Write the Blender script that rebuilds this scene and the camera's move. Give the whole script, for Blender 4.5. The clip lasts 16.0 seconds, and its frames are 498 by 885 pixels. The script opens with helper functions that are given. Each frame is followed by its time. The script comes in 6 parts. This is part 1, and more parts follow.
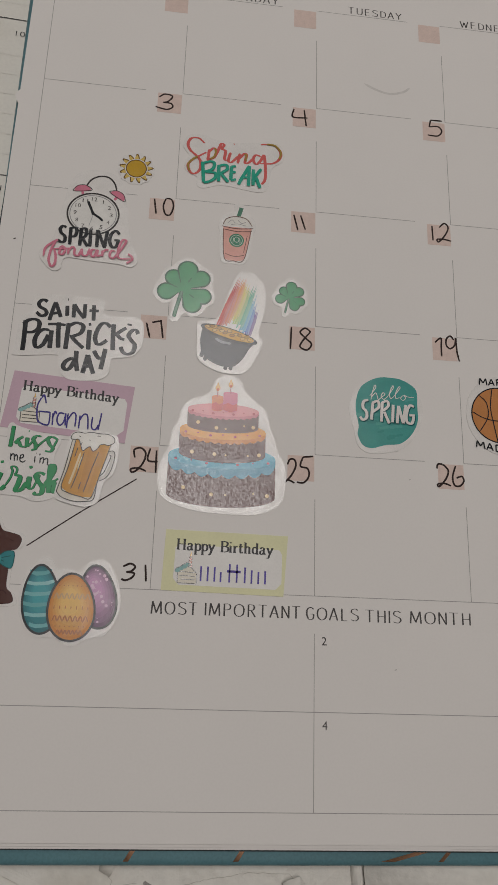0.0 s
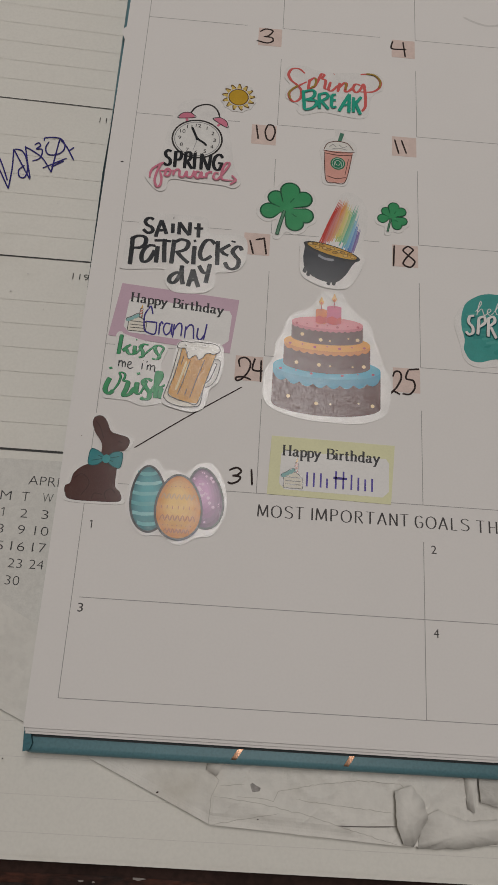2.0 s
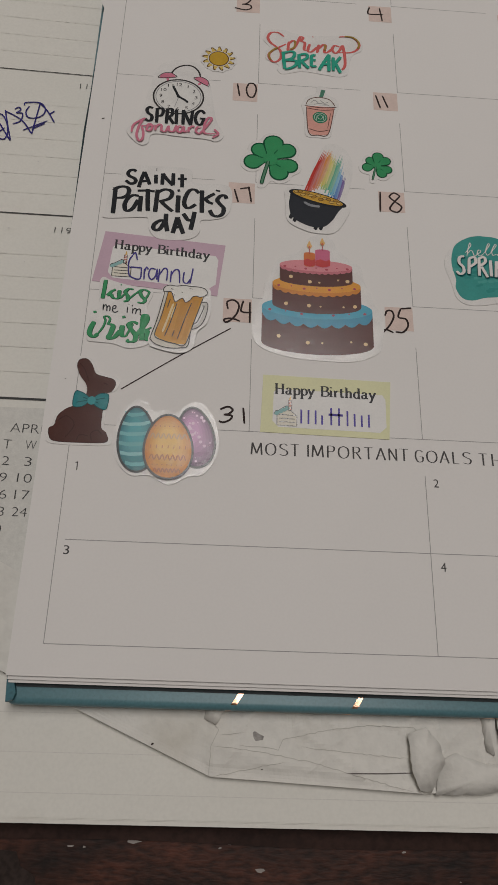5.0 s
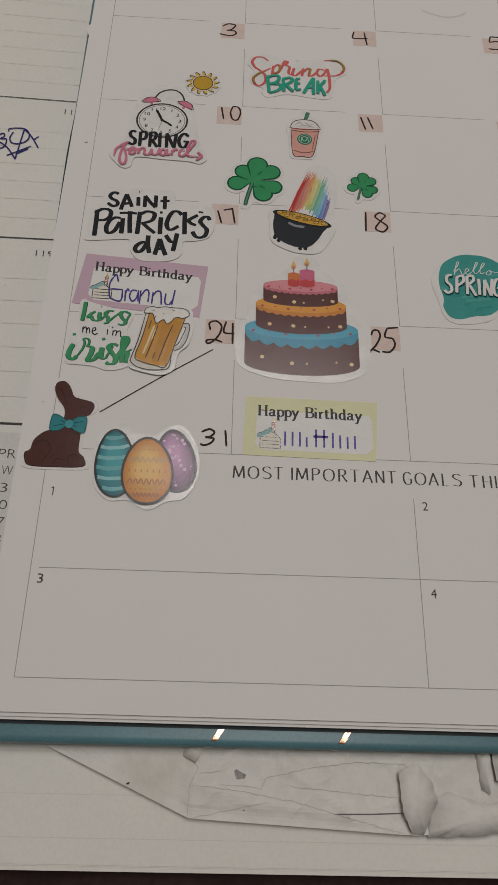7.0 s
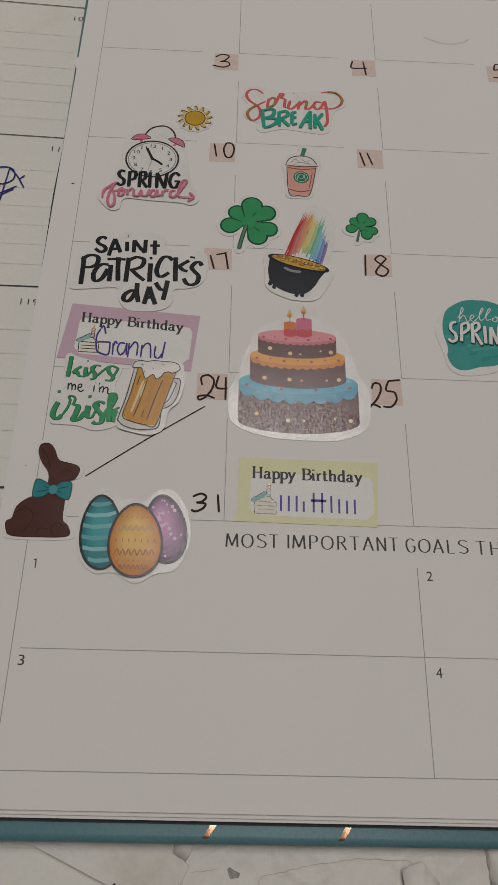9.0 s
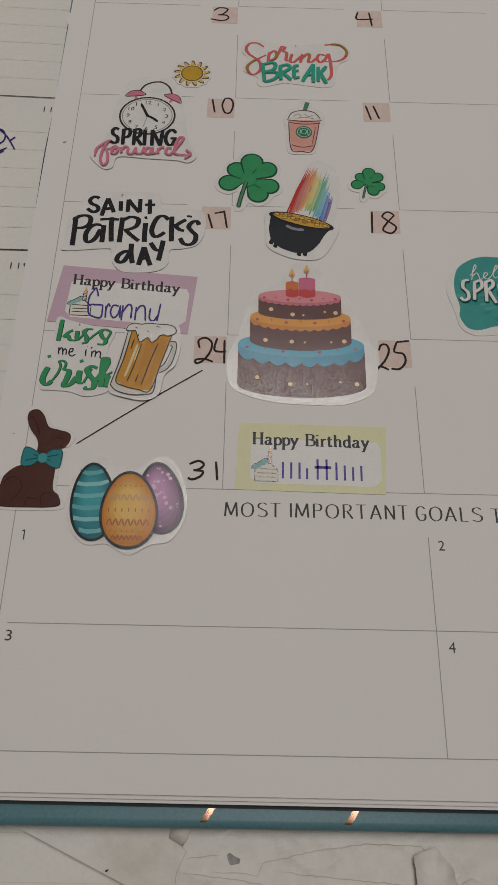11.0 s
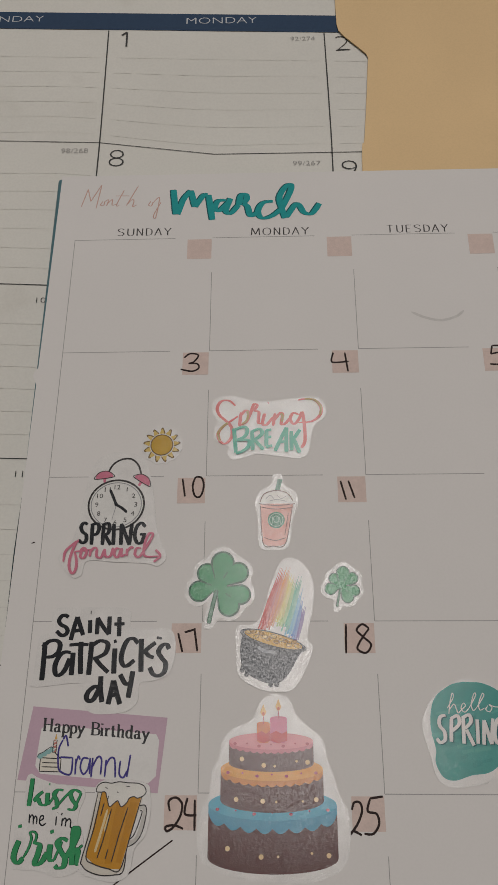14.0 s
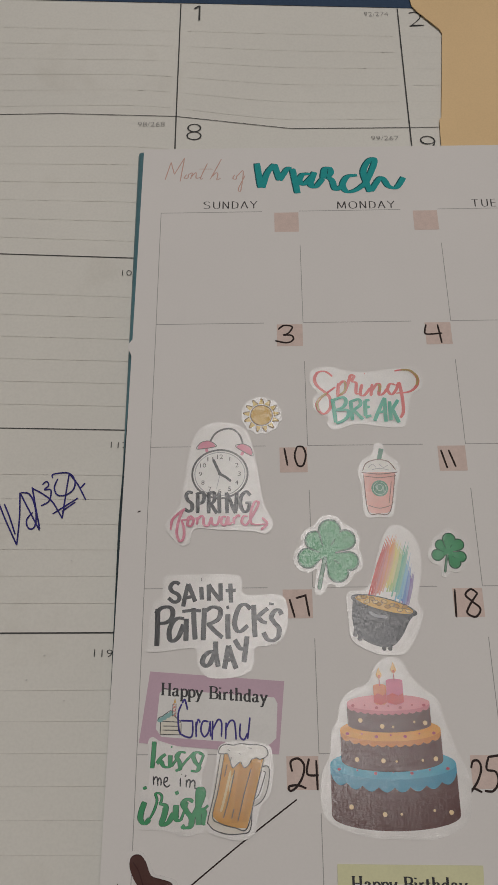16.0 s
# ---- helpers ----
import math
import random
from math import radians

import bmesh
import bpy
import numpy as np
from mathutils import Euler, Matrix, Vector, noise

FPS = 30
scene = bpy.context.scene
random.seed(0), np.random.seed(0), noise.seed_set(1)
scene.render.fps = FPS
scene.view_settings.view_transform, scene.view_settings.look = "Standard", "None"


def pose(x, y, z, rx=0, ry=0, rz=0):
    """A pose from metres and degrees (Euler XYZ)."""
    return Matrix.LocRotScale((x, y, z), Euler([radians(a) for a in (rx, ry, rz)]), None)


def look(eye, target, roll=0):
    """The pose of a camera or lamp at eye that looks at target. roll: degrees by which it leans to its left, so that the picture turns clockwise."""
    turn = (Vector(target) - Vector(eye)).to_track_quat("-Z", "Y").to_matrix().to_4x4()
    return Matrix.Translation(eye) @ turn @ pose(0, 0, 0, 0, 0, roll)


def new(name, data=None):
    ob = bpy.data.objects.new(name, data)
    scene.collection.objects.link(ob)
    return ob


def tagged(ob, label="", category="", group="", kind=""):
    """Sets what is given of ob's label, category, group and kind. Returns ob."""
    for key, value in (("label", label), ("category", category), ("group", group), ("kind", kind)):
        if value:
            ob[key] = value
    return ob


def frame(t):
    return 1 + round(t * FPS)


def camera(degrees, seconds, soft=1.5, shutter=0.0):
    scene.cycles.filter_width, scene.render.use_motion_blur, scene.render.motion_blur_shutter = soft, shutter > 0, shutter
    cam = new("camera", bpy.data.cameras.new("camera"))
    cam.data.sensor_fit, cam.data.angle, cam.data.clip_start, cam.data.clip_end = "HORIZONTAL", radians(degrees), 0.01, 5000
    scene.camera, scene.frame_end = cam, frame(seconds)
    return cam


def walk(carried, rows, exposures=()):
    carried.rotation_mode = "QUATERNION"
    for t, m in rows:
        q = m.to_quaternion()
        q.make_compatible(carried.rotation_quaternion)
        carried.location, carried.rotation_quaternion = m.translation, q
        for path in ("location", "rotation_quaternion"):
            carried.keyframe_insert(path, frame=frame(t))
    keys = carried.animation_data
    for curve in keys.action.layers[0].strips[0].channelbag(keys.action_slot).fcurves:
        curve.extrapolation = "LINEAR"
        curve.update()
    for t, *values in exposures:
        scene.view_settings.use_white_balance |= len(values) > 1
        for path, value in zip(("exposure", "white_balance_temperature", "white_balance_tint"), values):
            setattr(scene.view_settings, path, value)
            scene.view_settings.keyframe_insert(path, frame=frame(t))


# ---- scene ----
cam = camera(37.6, 16.0, soft=1.2)
PATH = [
    (0, (0.04645, -0.01601, 0.20488), (0.06720, 0.04036, 0.01411), 22.85),
    (0.5, (0.04944, -0.03139, 0.20039), (0.06649, 0.02709, 0.00989), 18.56),
    (1, (0.05023, -0.03774, 0.19780), (0.06555, 0.02235, 0.00765), 16.90),
    (1.5, (0.04516, -0.04094, 0.19408), (0.05551, 0.02106, 0.00421), 12.46),
    (2, (0.03438, -0.04707, 0.19292), (0.04063, 0.01637, 0.00335), 9.50),
    (2.5, (0.02457, -0.05890, 0.18382), (0.03130, 0.00722, -0.00482), 9.82),
    (3, (0.01945, -0.06397, 0.18068), (0.02611, 0.00436, -0.00717), 9.24),
    (3.5, (0.01792, -0.06958, 0.18370), (0.02584, 0.00046, -0.00347), 9.86),
    (4, (0.01773, -0.07283, 0.18166), (0.02835, 0.00078, -0.00400), 11.24),
    (4.5, (0.02811, -0.07401, 0.18119), (0.03961, 0.00190, -0.00349), 11.15),
    (4.7, (0.03236, -0.07167, 0.17881), (0.04213, 0.00454, -0.00584), 9.57),
    (7, (0.04089, -0.07106, 0.17056), (0.04806, 0.01378, -0.01042), 6.59),
    (7.5, (0.04432, -0.07104, 0.16969), (0.04905, 0.01350, -0.01150), 4.78),
    (8, (0.04449, -0.06806, 0.17295), (0.04807, 0.01671, -0.00816), 3.74),
    (8.5, (0.04523, -0.05320, 0.17022), (0.04785, 0.03172, -0.01084), 3.10),
    (9, (0.04344, -0.05369, 0.16855), (0.04907, 0.03114, -0.01248), 5.26),
    (9.2, (0.04670, -0.05374, 0.16541), (0.04982, 0.03069, -0.01587), 3.39),
    (11.5, (0.04704, -0.05536, 0.15705), (0.04807, 0.02723, -0.02510), 1.86),
    (12, (0.04869, -0.05351, 0.15631), (0.04774, 0.02815, -0.02626), 0.44),
    (12.5, (0.04994, -0.04421, 0.15994), (0.04677, 0.03490, -0.02372), -1.37),
    (13, (0.05402, -0.01673, 0.18436), (0.04506, 0.06195, 0.00071), -6.02),
    (13.5, (0.05384, 0.02143, 0.19861), (0.04641, 0.09886, 0.01435), -5.25),
    (14, (0.06140, 0.05141, 0.19884), (0.05459, 0.12537, 0.01314), -5.48),
    (14.5, (0.03496, 0.05805, 0.20176), (0.03069, 0.12879, 0.01474), -3.86),
    (15, (0.03179, 0.05440, 0.20342), (0.02756, 0.12439, 0.01611), -4.05),
    (15.5, (0.03084, 0.04807, 0.20064), (0.02617, 0.11934, 0.01382), -4.45),
    (16, (0.02965, 0.04555, 0.19931), (0.02700, 0.11707, 0.01256), -2.64),
]
walk(cam, [(t, look(eye, target, roll)) for t, eye, target, roll in PATH],
     exposures=[(0, -0.06), (1, -0.05), (2.5, 0.0), (8, 0.0), (9, -0.04), (12.5, -0.04), (14.5, -0.12), (16, -0.12)])

# ---- light: one rectangular ceiling panel in a closed room; the walls bounce the rest ----
scene.view_settings.exposure = 0.0
world = bpy.data.worlds.new("world")
world.use_nodes = True
world.node_tree.nodes["Background"].inputs[0].default_value = (0.9, 0.92, 1.0, 1)
world.node_tree.nodes["Background"].inputs[1].default_value = 0.05
scene.world = world
LAMP = (0.155, 0.46, 1.775)
lamp = bpy.data.lights.new("ceiling_panel_lamp", "AREA")
lamp.shape, lamp.size, lamp.size_y, lamp.energy, lamp.color = "RECTANGLE", 0.58, 1.22, 16.2, (1.0, 0.956, 0.93)
lamp_ob = new("ceiling_panel_lamp", lamp)
lamp_ob.location = LAMP


# ---- materials ----
def nodes_of(name):
    m = bpy.data.materials.new(name)
    m.use_nodes = True
    t = m.node_tree
    return m, t, t.nodes["Principled BSDF"]


def noise_node(t, scale, detail=4.0, stretch=(1, 1, 1)):
    geo = t.nodes.new("ShaderNodeNewGeometry")
    mp = t.nodes.new("ShaderNodeMapping")
    mp.inputs["Scale"].default_value = stretch
    t.links.new(geo.outputs["Position"], mp.inputs["Vector"])
    n = t.nodes.new("ShaderNodeTexNoise")
    n.inputs["Scale"].default_value = scale
    n.inputs["Detail"].default_value = detail
    t.links.new(mp.outputs["Vector"], n.inputs["Vector"])
    return n


def shade(t, fac, stops):
    r = t.nodes.new("ShaderNodeValToRGB")
    e = r.color_ramp.elements
    while len(e) < len(stops):
        e.new(0.5)
    for k, (p, c) in enumerate(stops):
        e[k].position, e[k].color = p, (*c, 1)
    t.links.new(fac, r.inputs["Fac"])
    return r


def times(c, k):
    return tuple(min(1.0, v * k) for v in c)


def surface(name, color, rough=0.6, vary=0.05, scale=60.0, grain=900.0, bump=0.05, depth=0.0001, spec=0.5, metal=0.0, stretch=(1, 1, 1), soil=0.0):
    """A coloured surface with slow colour drift, fine grain and relief."""
    m, t, b = nodes_of(name)
    slow = noise_node(t, scale, 5.0, stretch)
    fine = noise_node(t, grain, 3.0, stretch)
    ramp = shade(t, slow.outputs["Fac"], [(0.3, times(color, 1 - vary)), (0.7, times(color, 1 + vary))])
    mix = t.nodes.new("ShaderNodeMix")
    mix.data_type, mix.blend_type = "RGBA", "MULTIPLY"
    mix.inputs[0].default_value = 0.6
    speck = shade(t, fine.outputs["Fac"], [(0.35, (1 - vary * 2, 1 - vary * 2, 1 - vary * 2)), (0.6, (1, 1, 1))])
    t.links.new(ramp.outputs[0], mix.inputs[6])
    t.links.new(speck.outputs[0], mix.inputs[7])
    last = mix.outputs[2]
    if soil:
        spots = noise_node(t, 38.0, 6.0)
        dirt = shade(t, spots.outputs["Fac"], [(0.60, (1, 1, 1)), (0.78, (1 - soil, 1 - soil * 1.1, 1 - soil * 1.3))])
        mix2 = t.nodes.new("ShaderNodeMix")
        mix2.data_type, mix2.blend_type = "RGBA", "MULTIPLY"
        mix2.inputs[0].default_value = 1.0
        t.links.new(last, mix2.inputs[6])
        t.links.new(dirt.outputs[0], mix2.inputs[7])
        last = mix2.outputs[2]
    t.links.new(last, b.inputs["Base Color"])
    b.inputs["Roughness"].default_value = rough
    b.inputs["Metallic"].default_value = metal
    b.inputs["Specular IOR Level"].default_value = spec
    if bump:
        bp = t.nodes.new("ShaderNodeBump")
        bp.inputs["Strength"].default_value = bump
        bp.inputs["Distance"].default_value = depth
        t.links.new(fine.outputs["Fac"], bp.inputs["Height"])
        t.links.new(bp.outputs["Normal"], b.inputs["Normal"])
    return m


PRINTS = {}


def matte(name, color):
    """Uncoated label stock."""
    if "matte" + name not in PRINTS:
        PRINTS["matte" + name] = surface("label_" + name, color, rough=0.5, vary=0.03, scale=120, grain=2000, bump=0.06, depth=0.00005, spec=0.3)
    return PRINTS["matte" + name]


def gloss(name, color):
    """Printed, laminated sticker stock: its own colour under a grainy satin film."""
    if name not in PRINTS:
        m = PRINTS[name] = surface("sticker_" + name, color, rough=0.17, vary=0.05, scale=250, grain=3800, bump=0.4, depth=0.00005, spec=0.4)
        t, b = m.node_tree, m.node_tree.nodes["Principled BSDF"]
        film = noise_node(t, 3000, 4.0, (1.0, 0.5, 1.0))
        speckle = shade(t, film.outputs["Fac"], [(0.37, (0.17, 0.17, 0.17)), (0.63, (0.68, 0.68, 0.68))])
        t.links.new(speckle.outputs[0], b.inputs["Specular IOR Level"])
    return PRINTS[name]


def ink(name, color, vary=0.05):
    if "ink" + name not in PRINTS:
        PRINTS["ink" + name] = surface("ink_" + name, color, rough=0.7, vary=vary, scale=700, grain=2500, bump=0.0, spec=0.2)
    return PRINTS["ink" + name]


PAGE = surface("planner_paper", (0.74, 0.715, 0.69), 0.75, 0.012, 25, 1500, 0.05, 0.00005, 0.25)
PAD = surface("calendar_paper", (0.742, 0.725, 0.668), 0.8, 0.03, 18, 1200, 0.12, 0.00008, 0.25, soil=0.10)
PAD_SIDE = surface("paper_edges", (0.62, 0.59, 0.54), 0.85, 0.25, 30, 1800, 0.3, 0.0002, 0.2, stretch=(0.02, 0.02, 4))
FLAP = surface("worn_paper", (0.715, 0.695, 0.645), 0.8, 0.05, 45, 420, 0.55, 0.0005, 0.25, soil=0.18)
TEAL = surface("teal_board", (0.092, 0.205, 0.235), 0.35, 0.10, 40, 1500, 0.08, 0.0001, 0.5)
TEAL_DARK = surface("teal_board_edge", (0.03, 0.13, 0.16), 0.5, 0.2, 60, 1500, 0.1, 0.0001, 0.4)
COPPER = surface("copper_foil", (0.80, 0.46, 0.30), 0.22, 0.08, 200, 1500, 0.05, 0.0001, 0.5, 1.0)
MANILA = surface("manila_card", (0.79, 0.565, 0.305), 0.7, 0.03, 30, 1600, 0.12, 0.0001, 0.3)
PLASTER = surface("painted_plaster", (0.72, 0.70, 0.67), 0.9, 0.03, 3, 150, 0.1, 0.0005, 0.2)
CARPET = surface("carpet", (0.22, 0.19, 0.16), 0.95, 0.15, 6, 400, 0.5, 0.002, 0.1)
WHITE_METAL = surface("white_metal", (0.8, 0.8, 0.78), 0.5, 0.02, 10, 300, 0.0)


def wood_material():
    m, t, b = nodes_of("dark_stained_wood")
    broad = noise_node(t, 60.0, 6.0, (0.8, 2.2, 1))
    grain = noise_node(t, 700.0, 6.0, (0.55, 1.5, 1))
    a = shade(t, broad.outputs["Fac"], [(0.3, (0.016, 0.008, 0.006)), (0.5, (0.044, 0.017, 0.010)), (0.72, (0.088, 0.031, 0.018))])
    g = shade(t, grain.outputs["Fac"], [(0.35, (0.45, 0.42, 0.42)), (0.6, (1.15, 1.0, 0.95))])
    mix = t.nodes.new("ShaderNodeMix")
    mix.data_type, mix.blend_type = "RGBA", "MULTIPLY"
    mix.inputs[0].default_value = 1.0
    t.links.new(a.outputs[0], mix.inputs[6])
    t.links.new(g.outputs[0], mix.inputs[7])
    t.links.new(mix.outputs[2], b.inputs["Base Color"])
    b.inputs["Roughness"].default_value = 0.5
    b.inputs["Specular IOR Level"].default_value = 0.25
    bp = t.nodes.new("ShaderNodeBump")
    bp.inputs["Strength"].default_value = 0.35
    bp.inputs["Distance"].default_value = 0.0003
    t.links.new(grain.outputs["Fac"], bp.inputs["Height"])
    t.links.new(bp.outputs["Normal"], b.inputs["Normal"])
    return m


WOOD = wood_material()


def tape_material():
    m, t, b = nodes_of("clear_tape")
    b.inputs["Base Color"].default_value = (0.36, 0.36, 0.36, 1)
    b.inputs["Roughness"].default_value = 0.38
    n = noise_node(t, 300, 4)
    bp = t.nodes.new("ShaderNodeBump")
    bp.inputs["Strength"].default_value = 0.3
    bp.inputs["Distance"].default_value = 0.0002
    t.links.new(n.outputs["Fac"], bp.inputs["Height"])
    t.links.new(bp.outputs["Normal"], b.inputs["Normal"])
    see = t.nodes.new("ShaderNodeBsdfTransparent")
    mix = t.nodes.new("ShaderNodeMixShader")
    patch = shade(t, noise_node(t, 90, 5).outputs["Fac"], [(0.35, (0.05, 0.05, 0.05)), (0.7, (0.15, 0.15, 0.15))])
    t.links.new(patch.outputs[0], mix.inputs[0])
    t.links.new(see.outputs[0], mix.inputs[1])
    t.links.new(b.outputs[0], mix.inputs[2])
    t.links.new(mix.outputs[0], t.nodes["Material Output"].inputs["Surface"])
    return m


TAPE = tape_material()
SMUDGED = surface("grimy_paper", (0.36, 0.34, 0.32), 0.8, 0.2, 300, 1400, 0.3, 0.0002, 0.2)
INK_GREY = ink("grid_grey", (0.35, 0.34, 0.33))
INK_TEXT = ink("print_black", (0.075, 0.07, 0.07))
INK_PEN = ink("pen_brown_black", (0.035, 0.022, 0.02), 0.2)
INK_BLUE = ink("pen_blue", (0.035, 0.03, 0.19), 0.25)
INK_PURPLE = ink("pen_purple", (0.14, 0.11, 0.40), 0.2)
INK_BLUE_VIOLET = ink("pen_blue_violet", (0.075, 0.06, 0.27), 0.25)
INK_PEACH = ink("peach", (0.68, 0.545, 0.49))
INK_NAVY = ink("navy", (0.035, 0.065, 0.12))
INK_PAD = ink("calendar_black", (0.06, 0.06, 0.06))
INK_RULE = ink("rule_grey", (0.672, 0.65, 0.605))
INK_FAINT = ink("rule_faint", (0.70, 0.68, 0.63))
INK_BLOCK = ink("pale_grey", (0.655, 0.642, 0.60))


# ---- building helpers (plan in millimetres, heights above the desk top in millimetres) ----
MM = 0.001
ZP = 12.0      # planner page
ZD = 5.0       # desk calendar's top sheet


def root(name, x, y, z, label, category, group=""):
    ob = new(name)
    ob.location = (x * MM, y * MM, z * MM)
    ob.empty_display_size = 0.005
    return tagged(ob, label, category, group)


def origin_of(ob):
    p = Vector((0, 0, 0))
    while ob is not None:
        p += ob.location
        ob = ob.parent
    return p


def part(name, bm, material, parent=None, label=""):
    """Link a bmesh drawn in millimetres as one mesh under a thing or under a part."""
    me = bpy.data.meshes.new(name)
    bmesh.ops.scale(bm, vec=(MM, MM, MM), verts=bm.verts)
    if parent is not None:
        bmesh.ops.translate(bm, vec=-origin_of(parent), verts=bm.verts)
    bm.to_mesh(me)
    bm.free()
    me.materials.append(material)
    ob = new(name, me)
    ob.parent = parent
    return tagged(ob, label)


def smooth_line(pts, n=8, closed=False):
    """Catmull-Rom through the control points."""
    p = [Vector((*q, 0)) if len(q) == 2 else Vector(q) for q in pts]
    if len(p) == 2 and not closed:
        return [p[0].lerp(p[1], k / 6) for k in range(7)]
    m = len(p)
    out = []
    for i in range(m if closed else m - 1):
        if closed:
            a, b, c, d = p[i - 1], p[i], p[(i + 1) % m], p[(i + 2) % m]
        else:
            a, b, c, d = p[max(i - 1, 0)], p[i], p[i + 1], p[min(i + 2, m - 1)]
        for k in range(n):
            s = k / n
            out.append(0.5 * (2 * b + (c - a) * s + (2 * a - 5 * b + 4 * c - d) * s * s + (3 * b - a - 3 * c + d) * s**3))
    if not closed:
        out.append(p[-1])
    return out


def plate(pts, z0, z1):
    """A flat piece with a given outline, from z0 up to z1."""
    bm = bmesh.new()
    add_plate(bm, pts, z0, z1)
    return bm


def add_plate(bm, pts, z0, z1):
    area = sum(a[0] * b[1] - b[0] * a[1] for a, b in zip(pts, [*pts[1:], pts[0]]))
    pts = list(pts) if area > 0 else list(reversed(pts))
    top = [bm.verts.new((p[0], p[1], z1)) for p in pts]
    bm.faces.new(top)
    if z1 - z0 > 1e-6:
        low = [bm.verts.new((p[0], p[1], z0)) for p in pts]
        for i in range(len(pts)):
            j = (i + 1) % len(pts)
            bm.faces.new((top[j], top[i], low[i], low[j]))


def add_ribbon(bm, line, width, z, brush=0.0, taper=0.5):
    """A pen or brush stroke; brush thickens the strokes that go down."""
    n = len(line)
    pairs = []
    for i, p in enumerate(line):
        d = line[min(i + 1, n - 1)] - line[max(i - 1, 0)]
        d.z = 0
        d = d.normalized() if d.length > 1e-9 else Vector((1, 0, 0))
        side = Vector((-d.y, d.x, 0))
        w = width * (1 - brush + brush * abs(d.y) ** 1.5)
        end = min(i, n - 1 - i) / max(1.0, 0.08 * n)
        w *= taper + (1 - taper) * min(1.0, end)
        zz = z + i * 0.0003
        pairs.append((bm.verts.new((p.x + side.x * w / 2, p.y + side.y * w / 2, zz)), bm.verts.new((p.x - side.x * w / 2, p.y - side.y * w / 2, zz))))
    for (a, b), (c, d) in zip(pairs, pairs[1:]):
        bm.faces.new((a, b, d, c))


def strokes(lines, width, z, brush=0.0, taper=0.6, n=8, closed=False):
    bm = bmesh.new()
    for k, pts in enumerate(lines):
        line = smooth_line(pts, n, closed)
        if closed:
            line.append(line[0].copy())
        add_ribbon(bm, line, width, z + k * 0.001, brush, 1.0 if closed else taper)
    return bm


def oval(cx, cy, a, b, turn=0.0, n=28, start=0.0, end=360.0):
    c, s = math.cos(radians(turn)), math.sin(radians(turn))
    out = []
    full = abs(end - start) >= 360
    for k in range(n if full else n + 1):
        w = radians(start + (end - start) * k / n)
        u, v = a * math.cos(w), b * math.sin(w)
        out.append((cx + u * c - v * s, cy + u * s + v * c))
    return out


def moved(pts, cx, cy, size=1.0, turn=0.0, lean=0.0):
    c, s = math.cos(radians(turn)), math.sin(radians(turn))
    return [(cx + size * ((x + lean * y) * c - y * s), cy + size * ((x + lean * y) * s + y * c)) for x, y in pts]


GLYPHS = {
    "0": "3,10 1,8 0.6,4 2.2,0.3 4.6,1 5.6,5 4.8,9 3,10", "1": "1,10 1,0", "2": "0.5,8 2.5,10 5,8.3 4,4.6 0.3,0.4;0.3,0.4 1.6,1.4 3.2,0.4 5.6,0.6",
    "3": "0.5,9 3,10 5,8.5 4.3,6.3 2.3,5.5;2.3,5.5 5,5 6,2.5 4,0.3 0.3,1", "4": "1,10 0.5,5.5;0.5,5.5 5.4,5.3;4.7,10 4.3,0",
    "5": "1.5,9.7 1,5.5;1,5.5 4,6.2 5.5,3.5 4,0.5 0.5,0.5;1.5,9.7 5.5,9.8", "6": "4,10 1.5,6 1,2 3,0 5,1.5 4.5,4 1.5,3.5",
    "7": "0,9.3 5,9.7;5,9.7 4.5,0", "8": "4.5,8.5 2.5,10 0.8,8 2.5,5.8 5,3 3.5,0.2 1,1.5 2,4.5 4.5,8.5", "9": "5,8 3,10 1,8 2,5.8 4.8,7.5;5,9 5,0",
    "S": "6,8.8 4,10 1.5,9.3 1,7.2 3,5.6 5.5,4.2 6,2 4,0.2 0.6,1", "A": "0,0 3.2,10;3.2,10 6,0;1.2,3.4 5,3.4", "I": "1,0 1,10", "J": "1,0 1,6.5;1,9 1,9.8",
    "N": "0.6,0 0.6,10;0.6,10 5.4,0;5.4,0 5.4,10", "T": "2.2,10 2.2,0;0,7.2 4.6,7.2", "P": "1,0 1.2,10;0,8.6 3,10 6,9 6,6.5 3.8,5 1.3,4.8",
    "R": "1,0 1.2,10;0,8.6 3,10 5.8,9 5.6,6.7 3.6,5.2 1.3,5;3,5 6.4,0", "C": "6,8.5 4,10 1.5,8 1,4 3,0.3 6,1.5", "K": "1,0 1,10;6,9.5 1.3,4.5;2.5,5.5 6,0",
    "'": "0.7,10 0.4,8", "Y": "0,10 3.2,5.2;6.5,10 2.3,0", "B": "1,0 1,10;1,10 5,9.5 5,6.5 1.5,5.5;1.5,5.5 6,4.5 5.5,0.8 1,0",
    "E": "1,0 1,10;1,10 5.5,10;1,5.3 5,5.3;1,0 5.5,0", "G": "6,8.5 4,10 1.5,8.5 1,4 2.5,0.3 5,0.3 6,2 6,4.5;6,4.5 3.8,4.5",
    "M": "0,0 1,10;1,10 4,3;4,3 7,10;7,10 8,0", "D": "1,0 1,10;1,10 5,8.5 6,5 5,1.2 1,0", "H": "1,0 1,10;6,0 6,10;1,5 6,5", "W": "0,10 2,0;2,0 4,8;4,8 6,0;6,0 8,10",
}
